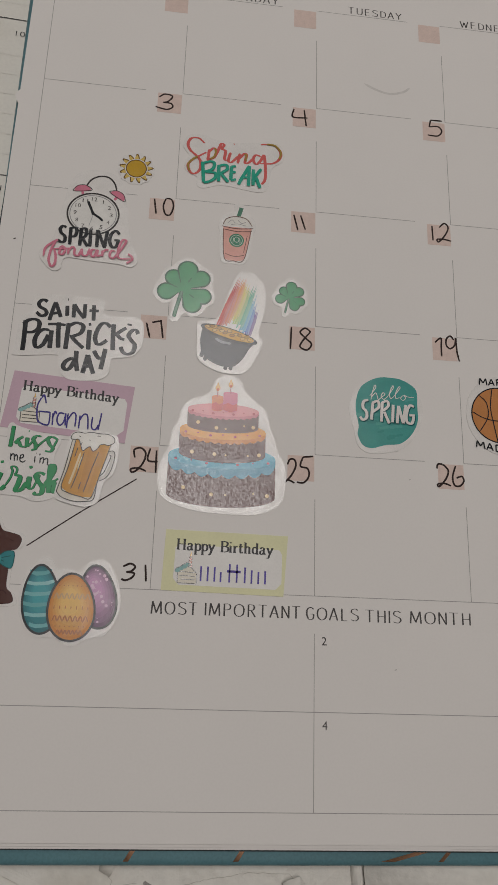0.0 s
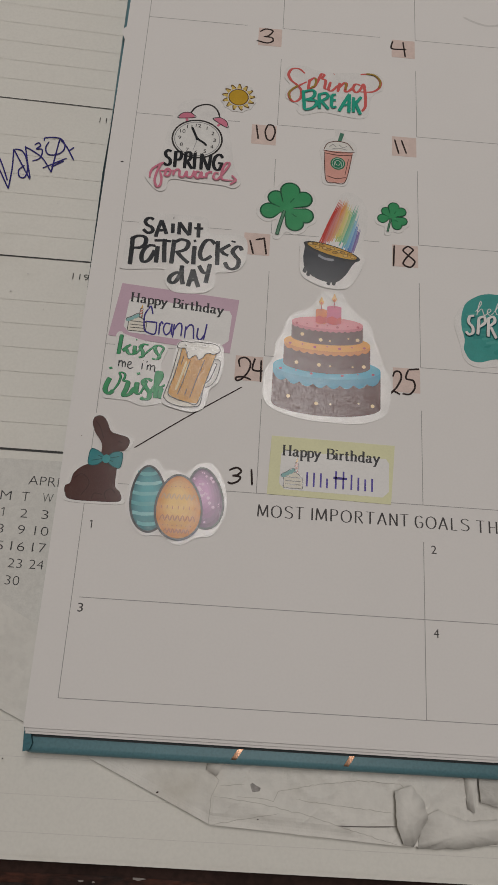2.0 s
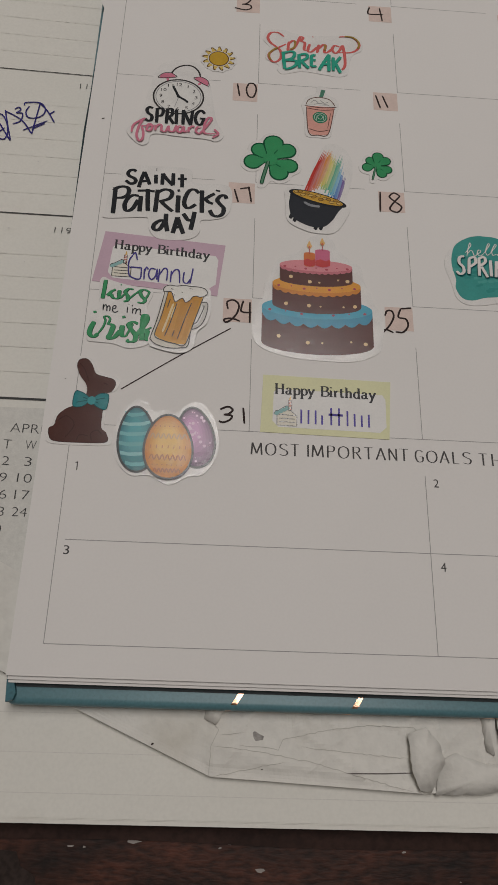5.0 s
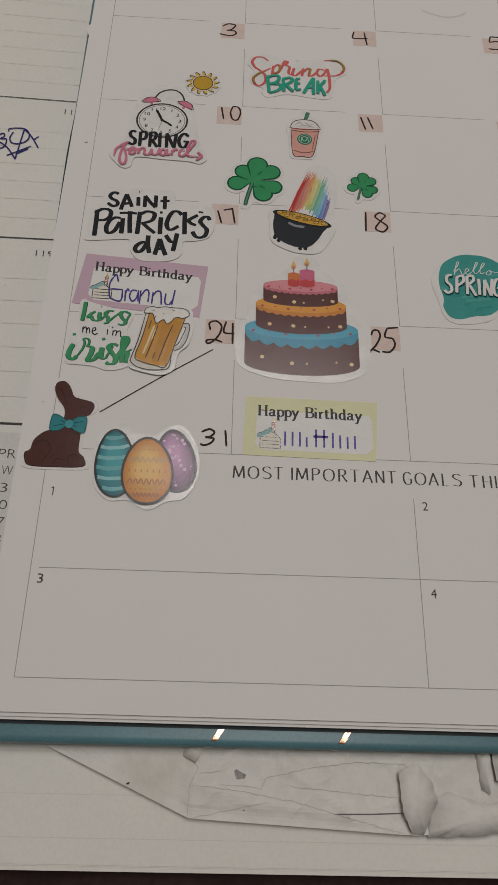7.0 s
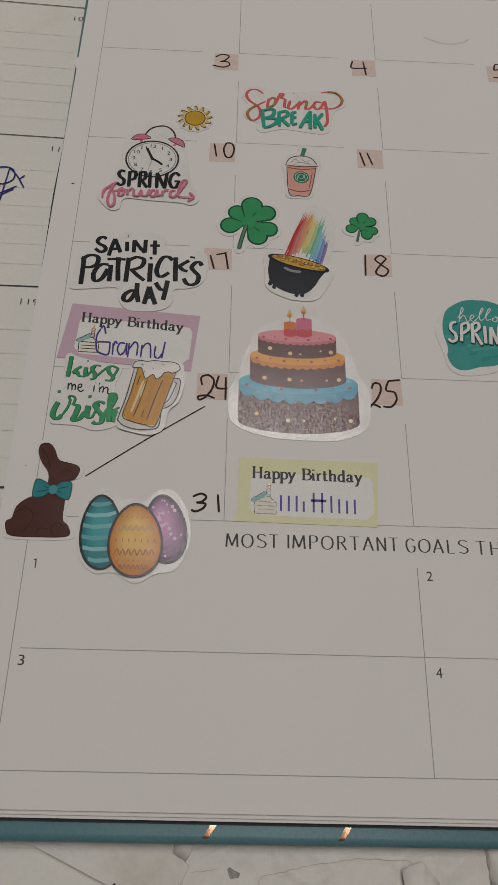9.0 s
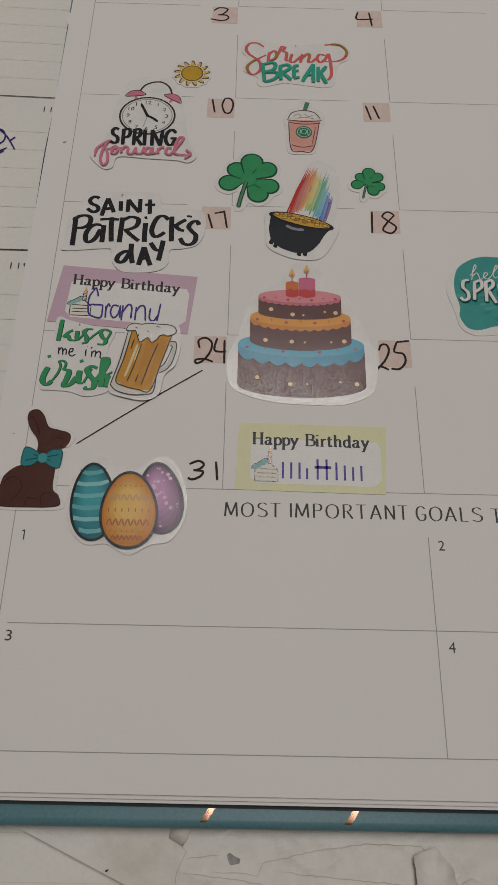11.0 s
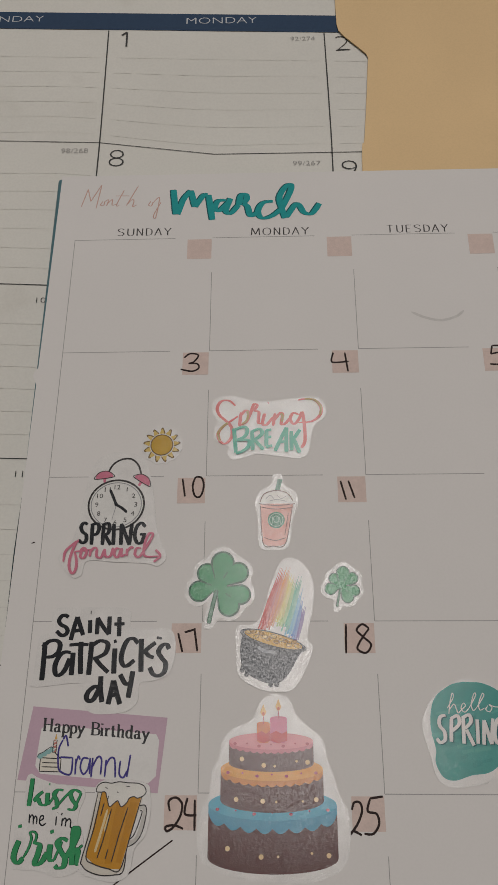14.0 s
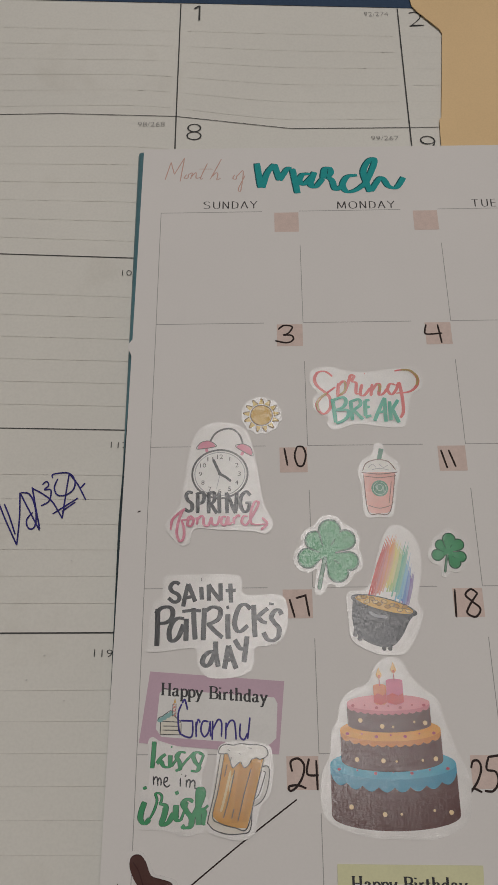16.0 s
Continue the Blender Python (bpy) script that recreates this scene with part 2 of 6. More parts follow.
TYPE = {
    "O": "4,10 1.4,8.4 0.6,5 1.4,1.6 4,0 6.6,1.6 7.4,5 6.6,8.4 4,10", "U": "1,10 1,3 2,0.6 3.6,0 5.4,0.8 6.2,3 6.2,10", "L": "1,10 1,0;1,0 5,0", "T": "3,10 3,0;0,10 6,10",
    "M": "0.6,0 1.2,10;1.2,10 4.2,1;4.2,1 7.2,10;7.2,10 7.8,0", "P": "1,0 1,10;1,10 4.4,9.6 5.4,7.6 4.4,5.4 1,5", "R": "1,0 1,10;1,10 4.4,9.6 5.2,7.6 4.2,5.6 1,5.2;3,5.2 6,0", "Y": "0,10 3,5;6,10 3,5;3,5 3,0",
    "B": "1,0 1,10;1,10 4.4,9.6 5,7.6 4.2,5.6 1,5.3;1,5.3 5,4.8 5.8,2.6 4.8,0.4 1,0",
}
SERIF = {
    "H": "1.2,0 1.2,10;6.2,0 6.2,10;1.2,5.2 6.2,5.2;0,0.2 2.4,0.2;0,9.8 2.4,9.8;5,0.2 7.4,0.2;5,9.8 7.4,9.8", "B": "1.2,0 1.2,10;0,9.8 3.4,9.8 5.4,8.8 5.2,6.2 3.4,5.3 1.2,5.2;3.4,5.3 6,4.2 6,1.4 3.8,0.2 0,0.2",
    "a": "0.8,4.8 2,6.2 3.6,5.6 3.7,4;3.7,5 3.7,1 4.3,0.2 5,0.8;3.7,3.6 1,2.8 0.8,0.8 2,0 3.7,1.4", "p": "1.2,6 1.2,-3.6;0.2,5.9 1.2,6.2;0,-3.6 2.4,-3.6;1.2,4.8 3,6.2 4.8,4.8 4.8,1.4 3,0 1.2,1.2",
    "y": "0.8,6 2.8,0.6;5,6 2.8,0.6 1.6,-3 0.2,-3.2;0,6 2,6;4,6 5.8,6", "i": "1.2,6 1.2,0;0.2,5.9 1.2,6.1;0,0.2 2.4,0.2;1.2,8.6 1.25,9.6", "r": "1.2,6 1.2,0;0.2,5.9 1.2,6.1;0,0.2 2.4,0.2;1.2,4.2 2.6,6 3.8,5.8",
    "t": "1.4,8.6 1.4,1.2 2.2,0.1 3.4,0.9;0,6 3.2,6", "h": "1.2,10 1.2,0;0.2,9.9 1.2,10;0,0.2 2.4,0.2;1.2,4.6 2.8,6.2 4.4,5.2 4.4,0;3.4,0.2 5.6,0.2", "d": "4.4,10 4.4,0.6 5.4,0.3;3.4,9.9 4.4,10;4.4,4.8 2.8,6.2 1,4.8 0.8,1.6 2.4,0 4.4,1.4",
}


def set_type(text, face, gap):
    """Letters, each a list of strokes, drawn as printed type with thick stems and thin joins."""
    out, x = [], 0.0
    for ch in text:
        if ch == " ":
            x += 3.6
            continue
        pattern = face.get(ch, GLYPHS.get(ch))
        one = [[(float(q.split(",")[0]) + x, float(q.split(",")[1])) for q in s.split()] for s in pattern.split(";")]
        out.append(one)
        x = max(p[0] for s in one for p in s) + gap
    return out


def typed(letters, x0, y0, x1, y1, slope, width, z, contrast):
    """A bmesh for each letter, the line's box fitted to the given one."""
    xs = [p[0] for c in letters for s in c for p in s]
    ys = [p[1] for c in letters for s in c for p in s]
    fx, fy = (x1 - x0) / (max(xs) - min(xs)), (y1 - y0) / (max(ys) - min(ys))
    for c in letters:
        yield strokes([[(x0 + (p[0] - min(xs)) * fx, y0 + (p[1] - min(ys)) * fy + (p[0] - min(xs)) * fx * slope) for p in s] for s in c], width, z, contrast, 1.0)


WIDE = {"1": 2.6, "I": 2, "J": 2, "'": 1.6, "i": 3, "j": 2.6, "M": 8, "m": 8.2, "w": 7.4, "l": 3.6, "t": 3.8, "T": 4.4, "k": 5.6, "s": 4.4, "c": 5.2, "r": 4.6, "f": 5, "a": 6.6, "h": 6.6, "n": 6, "d": 6.6, "g": 6.4, "p": 5.6, "o": 6, "e": 5.4, " ": 4}


def lettered(text, gap=1.0):
    """Pen strokes for a word, capital height 10."""
    out, x = [], 0.0
    for ch in text:
        if ch != " ":
            for one in GLYPHS[ch].split(";"):
                out.append([(float(q.split(",")[0]) + x, float(q.split(",")[1])) for q in one.split()])
        x += WIDE.get(ch, 6.2) + gap
    return out


def fitted(lines, x0, y0, x1, y1, lean=0.0):
    """The strokes scaled so that their box runs from (x0, y0) to (x1, y1), then leant along the base line."""
    xs = [p[0] + lean * p[1] for s in lines for p in s]
    ys = [p[1] for s in lines for p in s]
    fx, fy = (x1 - x0) / max(1e-6, max(xs) - min(xs)), (y1 - y0) / max(1e-6, max(ys) - min(ys))
    return [[(x0 + (p[0] + lean * p[1] - min(xs)) * fx, y0 + (p[1] - min(ys)) * fy) for p in s] for s in lines]


def pen(text):
    """Strokes written as points in the page's plan, a semicolon between strokes."""
    return [[tuple(float(v) for v in q.split(",")) for q in one.split()] for one in text.split(";")]


def sheared(lines, x, slope):
    return [[(p[0], p[1] + (p[0] - x) * slope) for p in s] for s in lines]


def printed(text, x0, y0, x1, y1, z, slope=0.0, heavy=0.0, spacing=1.0, arc=0.0):
    """A word in the built-in face, its box fitted to the given one, base line sloping."""
    cu = bpy.data.curves.new("type", "FONT")
    cu.body, cu.size, cu.offset, cu.space_character, cu.resolution_u = text, 10, heavy, spacing, 3
    ob = bpy.data.objects.new("type", cu)
    scene.collection.objects.link(ob)
    bpy.context.view_layer.update()
    me = bpy.data.meshes.new_from_object(ob)
    bpy.data.objects.remove(ob)
    bpy.data.curves.remove(cu)
    bm = bmesh.new()
    bm.from_mesh(me)
    bpy.data.meshes.remove(me)
    xs, ys = [v.co.x for v in bm.verts], [v.co.y for v in bm.verts]
    lx, hx, ly, hy = min(xs), max(xs), min(ys), max(ys)
    for v in bm.verts:
        u = (v.co.x - lx) / max(1e-6, hx - lx)
        x = x0 + u * (x1 - x0)
        v.co = (x, y0 + (v.co.y - ly) / (hy - ly) * (y1 - y0) + (x - x0) * slope + arc * 4 * u * (1 - u), z)
    for f in bm.faces:
        if f.normal.z < 0:
            f.normal_flip()
    return bm


def slab(x0, y0, z0, x1, y1, z1, bevel=0.0, seg=3):
    bm = bmesh.new()
    bmesh.ops.create_cube(bm, size=1)
    for v in bm.verts:
        v.co = ((x0 + x1) / 2 + v.co.x * (x1 - x0), (y0 + y1) / 2 + v.co.y * (y1 - y0), (z0 + z1) / 2 + v.co.z * (z1 - z0))
    if bevel:
        bmesh.ops.bevel(bm, geom=bm.edges[:], offset=bevel, segments=seg, affect="EDGES", profile=0.6)
        for f in bm.faces:
            f.smooth = True
    return bm


# ---- the room ----
def structure(name, bm, mat, label):
    ob = part(name, bm, mat)
    return tagged(ob, label, name.split("_")[0], kind="structure")


structure("floor", slab(-1600, -1700, -770, 1800, 2000, -750), CARPET, "brown carpeted floor under the desk")
structure("ceiling", slab(-1600, -1700, 1800, 1800, 2000, 1850), PLASTER, "white plaster ceiling over the room")
structure("wall_north", slab(-1600, 2000, -770, 1800, 2100, 1850), PLASTER, "plain off-white plaster wall behind the desk")
structure("wall_south", slab(-1600, -1800, -770, 1800, -1700, 1850), PLASTER, "plain off-white plaster wall facing the desk")
structure("wall_west", slab(-1700, -1800, -770, -1600, 2100, 1850), PLASTER, "plain off-white plaster wall beside the desk")
structure("wall_east", slab(1800, -1800, -770, 1900, 2100, 1850), PLASTER, "plain off-white plaster wall beyond the desk")

light_thing = root("ceiling_light", LAMP[0] * 1000, LAMP[1] * 1000, 1800, "rectangular white ceiling panel light", "ceiling light")
part("housing", slab(-185, -170, 1782, 465, 1090, 1800, 4), WHITE_METAL, light_thing)

# ---- desk ----
desk = root("desk", 200, 180, -750, "dark-stained wooden desk with scuffed, scratched top", "desk")
part("desktop", slab(-420, -165, -30, 900, 560, 0, 3), WOOD, desk)
for lx in (-380, 860):
    for ly in (-125, 520):
        part("leg", slab(lx - 30, ly - 30, -750, lx + 30, ly + 30, -30, 4), WOOD, desk)
rng = random.Random(4)
SCUFF = ink("scuff", (0.30, 0.27, 0.25))
for k in range(26):
    x, y, w = rng.uniform(-30, 95), rng.uniform(-112, -89), rng.uniform(0.12, 0.45)
    if k < 5:
        w *= 2.2
    blob = [(x + w * rng.uniform(0.6, 1.3) * (2.4 if k % 4 == 0 else 1) * math.cos(a), y + w * 0.5 * rng.uniform(0.6, 1.3) * math.sin(a)) for a in np.linspace(0, 5.6, 9)]
    part("scuff_mark", plate(blob, 0.02, 0.06), SCUFF, desk)

# ---- desk calendar pad ----
def droop(x, y):
    """The loose top sheet runs a little askew towards its top."""
    u = min(1.0, max(0.0, (x + 20) / 70))
    ripple = max(0.0, 1 - abs(y - 240) / 45)
    slope = 0.055 * min(1.0, max(0.0, (y - 60) / 120)) * (x + 50)
    return y - slope * (1 - ripple) - 9.0 * u * u * (3 - 2 * u) * ripple


def lifted(x, y, z):
    """The top sheet sags where the pad is thin and bends upwards beyond its second row of cells."""
    r = 0.13 * max(0.0, y - 236.0) ** 2 / (max(0.0, y - 236.0) + 14.0)
    return (x - r * (x - 35) / 190, y - 1.18 * r, z + r - 2.6 * math.exp(-((y - 122.0) / 38.0) ** 2))


def bent(bm):
    for v in bm.verts:
        v.co = lifted(*v.co)
    return bm


pad = root("desk_calendar", 200, 130, 0, "large paper desk calendar pad, worn, with a folded torn corner", "calendar")
part("sheet_stack", slab(-78, -86.5, 0.05, 479, 345, 1.9, 0.2, 1), PAD_SIDE, pad, "stacked sheet edges")
part("sheet_stack", slab(-78, -86.5, 1.92, 479, 48, 4.4, 0.3, 1), PAD_SIDE, pad, "stacked sheet edges")
for k in range(3):
    part("sheet", slab(-78 + 0.3 * k, -86.9 + 0.55 * k + (0.3 if k == 1 else 0), 4.41 + 0.14 * k, 479, 48, 4.51 + 0.14 * k), PAD, pad)

def sheet_grid(x0, x1, y0, y1, nx, ny, z_of, low_edge=None):
    bm = bmesh.new()
    rows = []
    for j in range(ny + 1):
        row = []
        for i in range(nx + 1):
            x = x0 + (x1 - x0) * i / nx
            lo = low_edge(x) if low_edge else y0
            y = lo + (y1 - lo) * j / ny
            row.append(bm.verts.new((x, y, z_of(x, y))))
        rows.append(row)
    for a, b in zip(rows, rows[1:]):
        for i in range(nx):
            f = bm.faces.new((a[i], a[i + 1], b[i + 1], b[i]))
            f.smooth = True
    return bm


def fold_low(x):
    """The crease along which the top sheet's corner is folded up."""
    return -61.4 - 0.43 * x if x < 37 else -77.3 - 0.05 * (x - 37) if x < 82 else -79.6 + 0.06 * (x - 82)


def top_z(x, y):
    return ZD + 0.10 + 0.12 * noise.noise(Vector((x / 40, y / 40, 3)))


part("top_sheet", bent(sheet_grid(-78, 479, -86, 345, 60, 90, top_z, lambda x: fold_low(x) + 0.3)), PAD, pad, "used April page")

Z1 = ZD + 0.32
def pad_lines(lines, w, z=Z1):
    bm = bmesh.new()
    for a, b in lines:
        n = 14 if abs(a[0] - b[0]) > 1 else 60
        pts = [Vector((a[0] + (b[0] - a[0]) * k / n, droop(a[0] + (b[0] - a[0]) * k / n, a[1] + (b[1] - a[1]) * k / n), 0)) for k in range(n + 1)]
        add_ribbon(bm, pts, w, z, 0, 1)
    return bm


C1, C2, SUN = 2.6, 82.0, -76.5
ROWS = [242.3, 185.0, 126.4, 67.7, 9.1]
for y, w in zip(ROWS, (0.22, 0.28, 0.27, 0.36, 0.56)):
    part("row_line", bent(pad_lines([((-77, y), (479, y))], w)), INK_PAD, pad, "black cell line")
for x in (C1, C2, 161.4):
    part("column_line", bent(pad_lines([((x, 296), (x, 9.1))], 0.45, Z1 + 0.03)), INK_PAD, pad, "black cell line")
rules = []
for y in [297.0, *ROWS[:-1]]:
    for k in range(6):
        for x0 in (SUN, C1, C2):
            rules.append(((x0 + (1 if x0 == SUN else 3), y - 14.2 - 7.35 * k), (x0 + 77, y - 14.2 - 7.35 * k)))
low_rules = [r for r in rules if r[0][1] < 185]
tagged(part("writing_rule", bent(pad_lines(low_rules, 0.095, Z1 + 0.01)), INK_RULE, pad, "thin grey writing lines"), kind="stuff")
tagged(part("writing_rule", bent(pad_lines([r for r in rules if r[0][1] >= 185], 0.1, Z1 + 0.01)), INK_FAINT, pad, "very faint grey writing lines"), kind="stuff")
band = [(x, droop(x, y)) for x, y in [(-77, 296.4), (0, 296.4), (100, 296.4), (250, 296.4), (250, 304.6), (100, 304.6), (0, 304.6), (-77, 304.6)]]
part("weekday_band", bent(plate(band, Z1, Z1 + 0.03)), INK_NAVY, pad, "navy weekday band")
PALE = ink("pale_type", (0.62, 0.64, 0.66))
def pad_text(text, x0, y0, x1, y1, mat=INK_PAD, z=Z1 + 0.05, name="printed_text"):
    y0, y1 = droop(x0, y0), droop(x0, y1)
    if text == "1":
        m, s = (x0 + x1) / 2, y1 - y0
        one = [[(m - 0.20 * s, y1 - 0.2 * s), (m + 0.08 * s, y1)], [(m + 0.08 * s, y1), (m + 0.08 * s, y0)]]
        part(name, bent(strokes(one, 0.1 * s, z, 0, 1)), mat, pad)
    else:
        part(name, bent(printed(text, x0, y0, x1, y1, z, -0.02, -0.3 if name == "date_number" else -0.16)), mat, pad)


pad_text("SUNDAY", -46.8, 299.2, -22.3, 302.0, PALE, Z1 + 0.08, "weekday_name")
pad_text("MONDAY", 31.5, 299.6, 57.6, 302.6, PALE, Z1 + 0.08, "weekday_name")
for text, x, y in (("1", 9.0, 291.6), ("2", 88.4, 291.0), ("8", 8.9, 236.0), ("9", 87.5, 235.2)):
    w = 0.9 if text == "1" else 2.6
    pad_text(text, x - w, y - 3.5 , x + w, y + 3.5, name="date_number")
for text, x, y, w in (("98/268", -5.8, 237.4, 4.6), ("99/267", 73.3, 238.0, 4.6), ("92/274", 74.1, 293.0, 4.4), ("105/261", -6.7, 179.4, 5.8), ("112/254", -7.0, 121.6, 6.0), ("119/247", -7.4, 62.5, 5.9)):
    pad_text(text, x - w, y - 0.95, x + w, y + 0.95, INK_GREY if y > 230 else INK_PAD, name="day_count")
block = [(-32.6, 6.4), (20, 6.9), (20, -45), (-32.9, -30)]
part("month_block", plate(block, Z1, Z1 + 0.02), INK_BLOCK, pad, "pale grey month block")
pad_text("APRIL", -16.4, -0.2, -6.2, 2.2, z=Z1 + 0.06, name="month_name")
for k, ch in enumerate("SMTW"):
    pad_text(ch, -28.3 + 5.4 * k, -4.7, -26.3 + 5.4 * k + (0.7 if ch in "MW" else 0), -2.3, z=Z1 + 0.06, name="weekday_letter")
for r, week in enumerate((("", "1", "2", "3"), ("7", "8", "9", "10"), ("14", "15", "16", "17"), ("21", "22", "23", "24"), ("28", "29", "30"))):
    for k, day in enumerate(week):
        if day:
            w = 0.88 * len(day) if day != "1" else 0.5
            x, y = -27.3 + 5.4 * k + 0.25 * (len(day) < 2), -7.9 - 4.3 * r
            pad_text(day, x - w, y - 1.15, x + w, y + 1.15, z=Z1 + 0.06, name="day_number")
pad_text("S", -39.6, -4.2, -37.8, -1.8, z=Z1 + 0.06, name="weekday_letter")
pad_text("5", -39.4, -8.6, -37.8, -6.3, z=Z1 + 0.06, name="day_number")

# lower sheet's writing rules, below the fold
for y in (-50.3, -57.8, -65.5, -73.4, -81.2):
    part("lower_rule", pad_lines([((-77, y), (479, y))], 0.16, 4.83), INK_RULE, pad, "thin grey writing line")

# folded-up strip of the top sheet: smooth by the corner, crumpled further on
def fold_high(x):
    return -39.9 - 0.505 * x if x < 36 else -58.1


def crumple(x, y):
    """Broad facets with sharp creases where the strip was squashed."""
    v = Vector((x / 17, y / 12, 1.7))
    ridge = 1 - abs(noise.noise(v)) * 2.6
    ridge2 = 1 - abs(noise.noise(v * 2.1 + Vector((4, 1, 0)))) * 3.0
    amount = min(1.0, max(0.0, (x - 33) / 6))
    crease = max(0.0, 1 - abs(x - 37.6 - 0.06 * (y + 70)) / 1.6) + 2.2 * max(0.0, 1 - abs(y + 71.2 + 0.186 * (x - 36.9)) / 4.0) * amount * min(1.0, max(0.0, (84 - x) / 6))
    return 0.25 + 0.10 * noise.noise(Vector((x / 22, y / 22, 9))) + 0.35 * crease + amount * (0.55 * max(0, ridge) ** 2 + 0.35 * max(0, ridge2) ** 2)


def flap_z(x, y):
    edge = min(1.0, (y - fold_low(x)) / 2.5)
    return ZD + 0.30 + crumple(x, y) * (0.35 + 0.65 * edge) + 0.75 * (1 - max(0.0, edge)) ** 2


def strip(x0, x1, nx, ny, low, high, z_of):
    bm = bmesh.new()
    rows = []
    for j in range(ny + 1):
        row = []
        for i in range(nx + 1):
            x = x0 + (x1 - x0) * i / nx
            y = low(x) + (high(x) - low(x)) * j / ny
            row.append(bm.verts.new((x, y, z_of(x, y))))
        rows.append(row)
    for a, b in zip(rows, rows[1:]):
        for i in range(nx):
            bm.faces.new((a[i], a[i + 1], b[i + 1], b[i]))
    return bm


flap = part("folded_flap", strip(-78, 106.5, 230, 30, fold_low, fold_high, flap_z), FLAP, pad, "creased folded-up strip of paper")
thick = flap.modifiers.new("thickness", "SOLIDIFY")
thick.thickness, thick.offset = 0.00018, -1


def paper_piece(pts, mat=FLAP, label="torn curled bit of the folded strip"):
    """A torn, tilted scrap still hanging on the strip: corners with their own heights, edges ragged."""
    rim = []
    r = random.Random(int(abs(pts[0][0] * 10)))
    for a, b in zip(pts, [*pts[1:], pts[0]]):
        n = max(2, int(math.dist(a[:2], b[:2]) / 0.9))
        for k in range(n):
            t = k / n
            rag = 0.16 if k else 0.0
            rim.append((a[0] + (b[0] - a[0]) * t + r.uniform(-rag, rag), a[1] + (b[1] - a[1]) * t + r.uniform(-rag, rag), ZD + 1.15 * (a[2] + (b[2] - a[2]) * t) + r.uniform(-rag, rag) * 0.3))
    bm = bmesh.new()
    c = bm.verts.new((sum(p[0] for p in rim) / len(rim), sum(p[1] for p in rim) / len(rim), sum(p[2] for p in rim) / len(rim) + 0.2))
    vs = [bm.verts.new(p) for p in rim]
    for a, b in zip(vs, [*vs[1:], vs[0]]):
        bm.faces.new((c, a, b)).smooth = True
    bmesh.ops.recalc_face_normals(bm, faces=bm.faces[:])
    ob = part("torn_piece", bm, mat, pad, label)
    m = ob.modifiers.new("thickness", "SOLIDIFY")
    m.thickness, m.offset = 0.00016, 0
    return ob



paper_piece([(79.4, -68.0, 2.6), (83.2, -66.4, 3.2), (86.4, -69.8, 2.4), (87.4, -73.4, 1.7), (84.0, -79.4, 1.4), (81.6, -79.0, 2.1), (79.8, -75.0, 2.8)])
paper_piece([(86.6, -73.2, 1.4), (90, -71.4, 1.7), (97, -73.6, 1.5), (104, -72.8, 1.9), (107.6, -74.2, 1.6), (106.8, -77.4, 1.3), (96, -79.4, 1.0), (85.0, -79.8, 1.1)])
paper_piece([(99.4, -60.0, 1.0), (160, -60.0, 1.0), (160, -80.5, 1.8), (129, -75.2, 2.2), (112, -71.8, 2.3), (99.8, -69.2, 2.1)])
paper_piece([(108.2, -70.0, 0.7), (160, -78.0, 0.7), (160, -86.0, 0.9), (130, -79.6, 1.3), (112, -75.6, 1.4), (108.0, -74.6, 1.2)])
paper_piece([(96.0, -60.4, 0.9), (99.6, -60.2, 1.5), (99.0, -66.0, 1.9), (98.6, -71.8, 1.5), (97.0, -71.0, 0.9)])
paper_piece([(36.0, -61.0, 1.0), (39.2, -61.4, 1.5), (39.6, -64.0, 1.3), (37.8, -67.0, 1.5), (35.2, -65.8, 0.9)])
paper_piece([(44.6, -69.2, 0.5), (46.3, -68.1, 0.6), (48.3, -69.1, 0.6), (47.8, -70.8, 0.5), (46.6, -72.4, 0.5), (44.9, -70.9, 0.5)], SMUDGED)
# thin grey lines draw the shading of the creases as colour
rag = random.Random(31)
for k, line in enumerate(pen("35.7,-65.4 37.1,-66.7 38.5,-68.0 37.7,-69.6 36.9,-71.3 36.7,-77.3;38.6,-69.1 41.9,-68.7 44.5,-68.5;42.8,-71.1 47.3,-71.2 51.4,-71.8 52.4,-69.7 62.1,-67.5 71.9,-66.3 81.2,-66.5 83.1,-68.5 85.0,-71.9;36.9,-71.2 47.3,-72.2 58.6,-74.0 69.9,-76.9 80.5,-79.3;56.2,-71.0 66.0,-71.9 79.7,-72.8;66.2,-76.0 73.7,-75.9 80.5,-75.6;37.4,-77.3 42.5,-76.2 52.6,-74.1;87.3,-72.6 91.2,-73.5 94.2,-74.5 100.4,-74.4")):
    broken = []
    for a, b in zip(line, line[1:]):
        n = max(1, int(math.dist(a, b) / 0.9))
        for m in range(n):
            jit = 0.0 if k == 5 or m == 0 else 0.13
            broken.append(Vector((a[0] + (b[0] - a[0]) * m / n + rag.uniform(-jit, jit), a[1] + (b[1] - a[1]) * m / n + rag.uniform(-jit, jit), 0)))
    deep = bmesh.new()
    add_ribbon(deep, [*broken, Vector((*line[-1], 0))], 0.24 if k == 5 else 0.12, 0.0, 0, 0.2)
    for v in deep.verts:
        v.co.z = flap_z(v.co.x, v.co.y) + 0.12
    part("crease", deep, ink("crease_shade_dark" if k == 5 else "crease_shade_grey", (0.16, 0.14, 0.13) if k == 5 else (0.50, 0.48, 0.435)), pad, "paper crease with its shade drawn as a thin line")

# ---- planner ----
planner = root("planner", 100, 80, ZD, "open teal hardcover planner with a March month page", "planner")
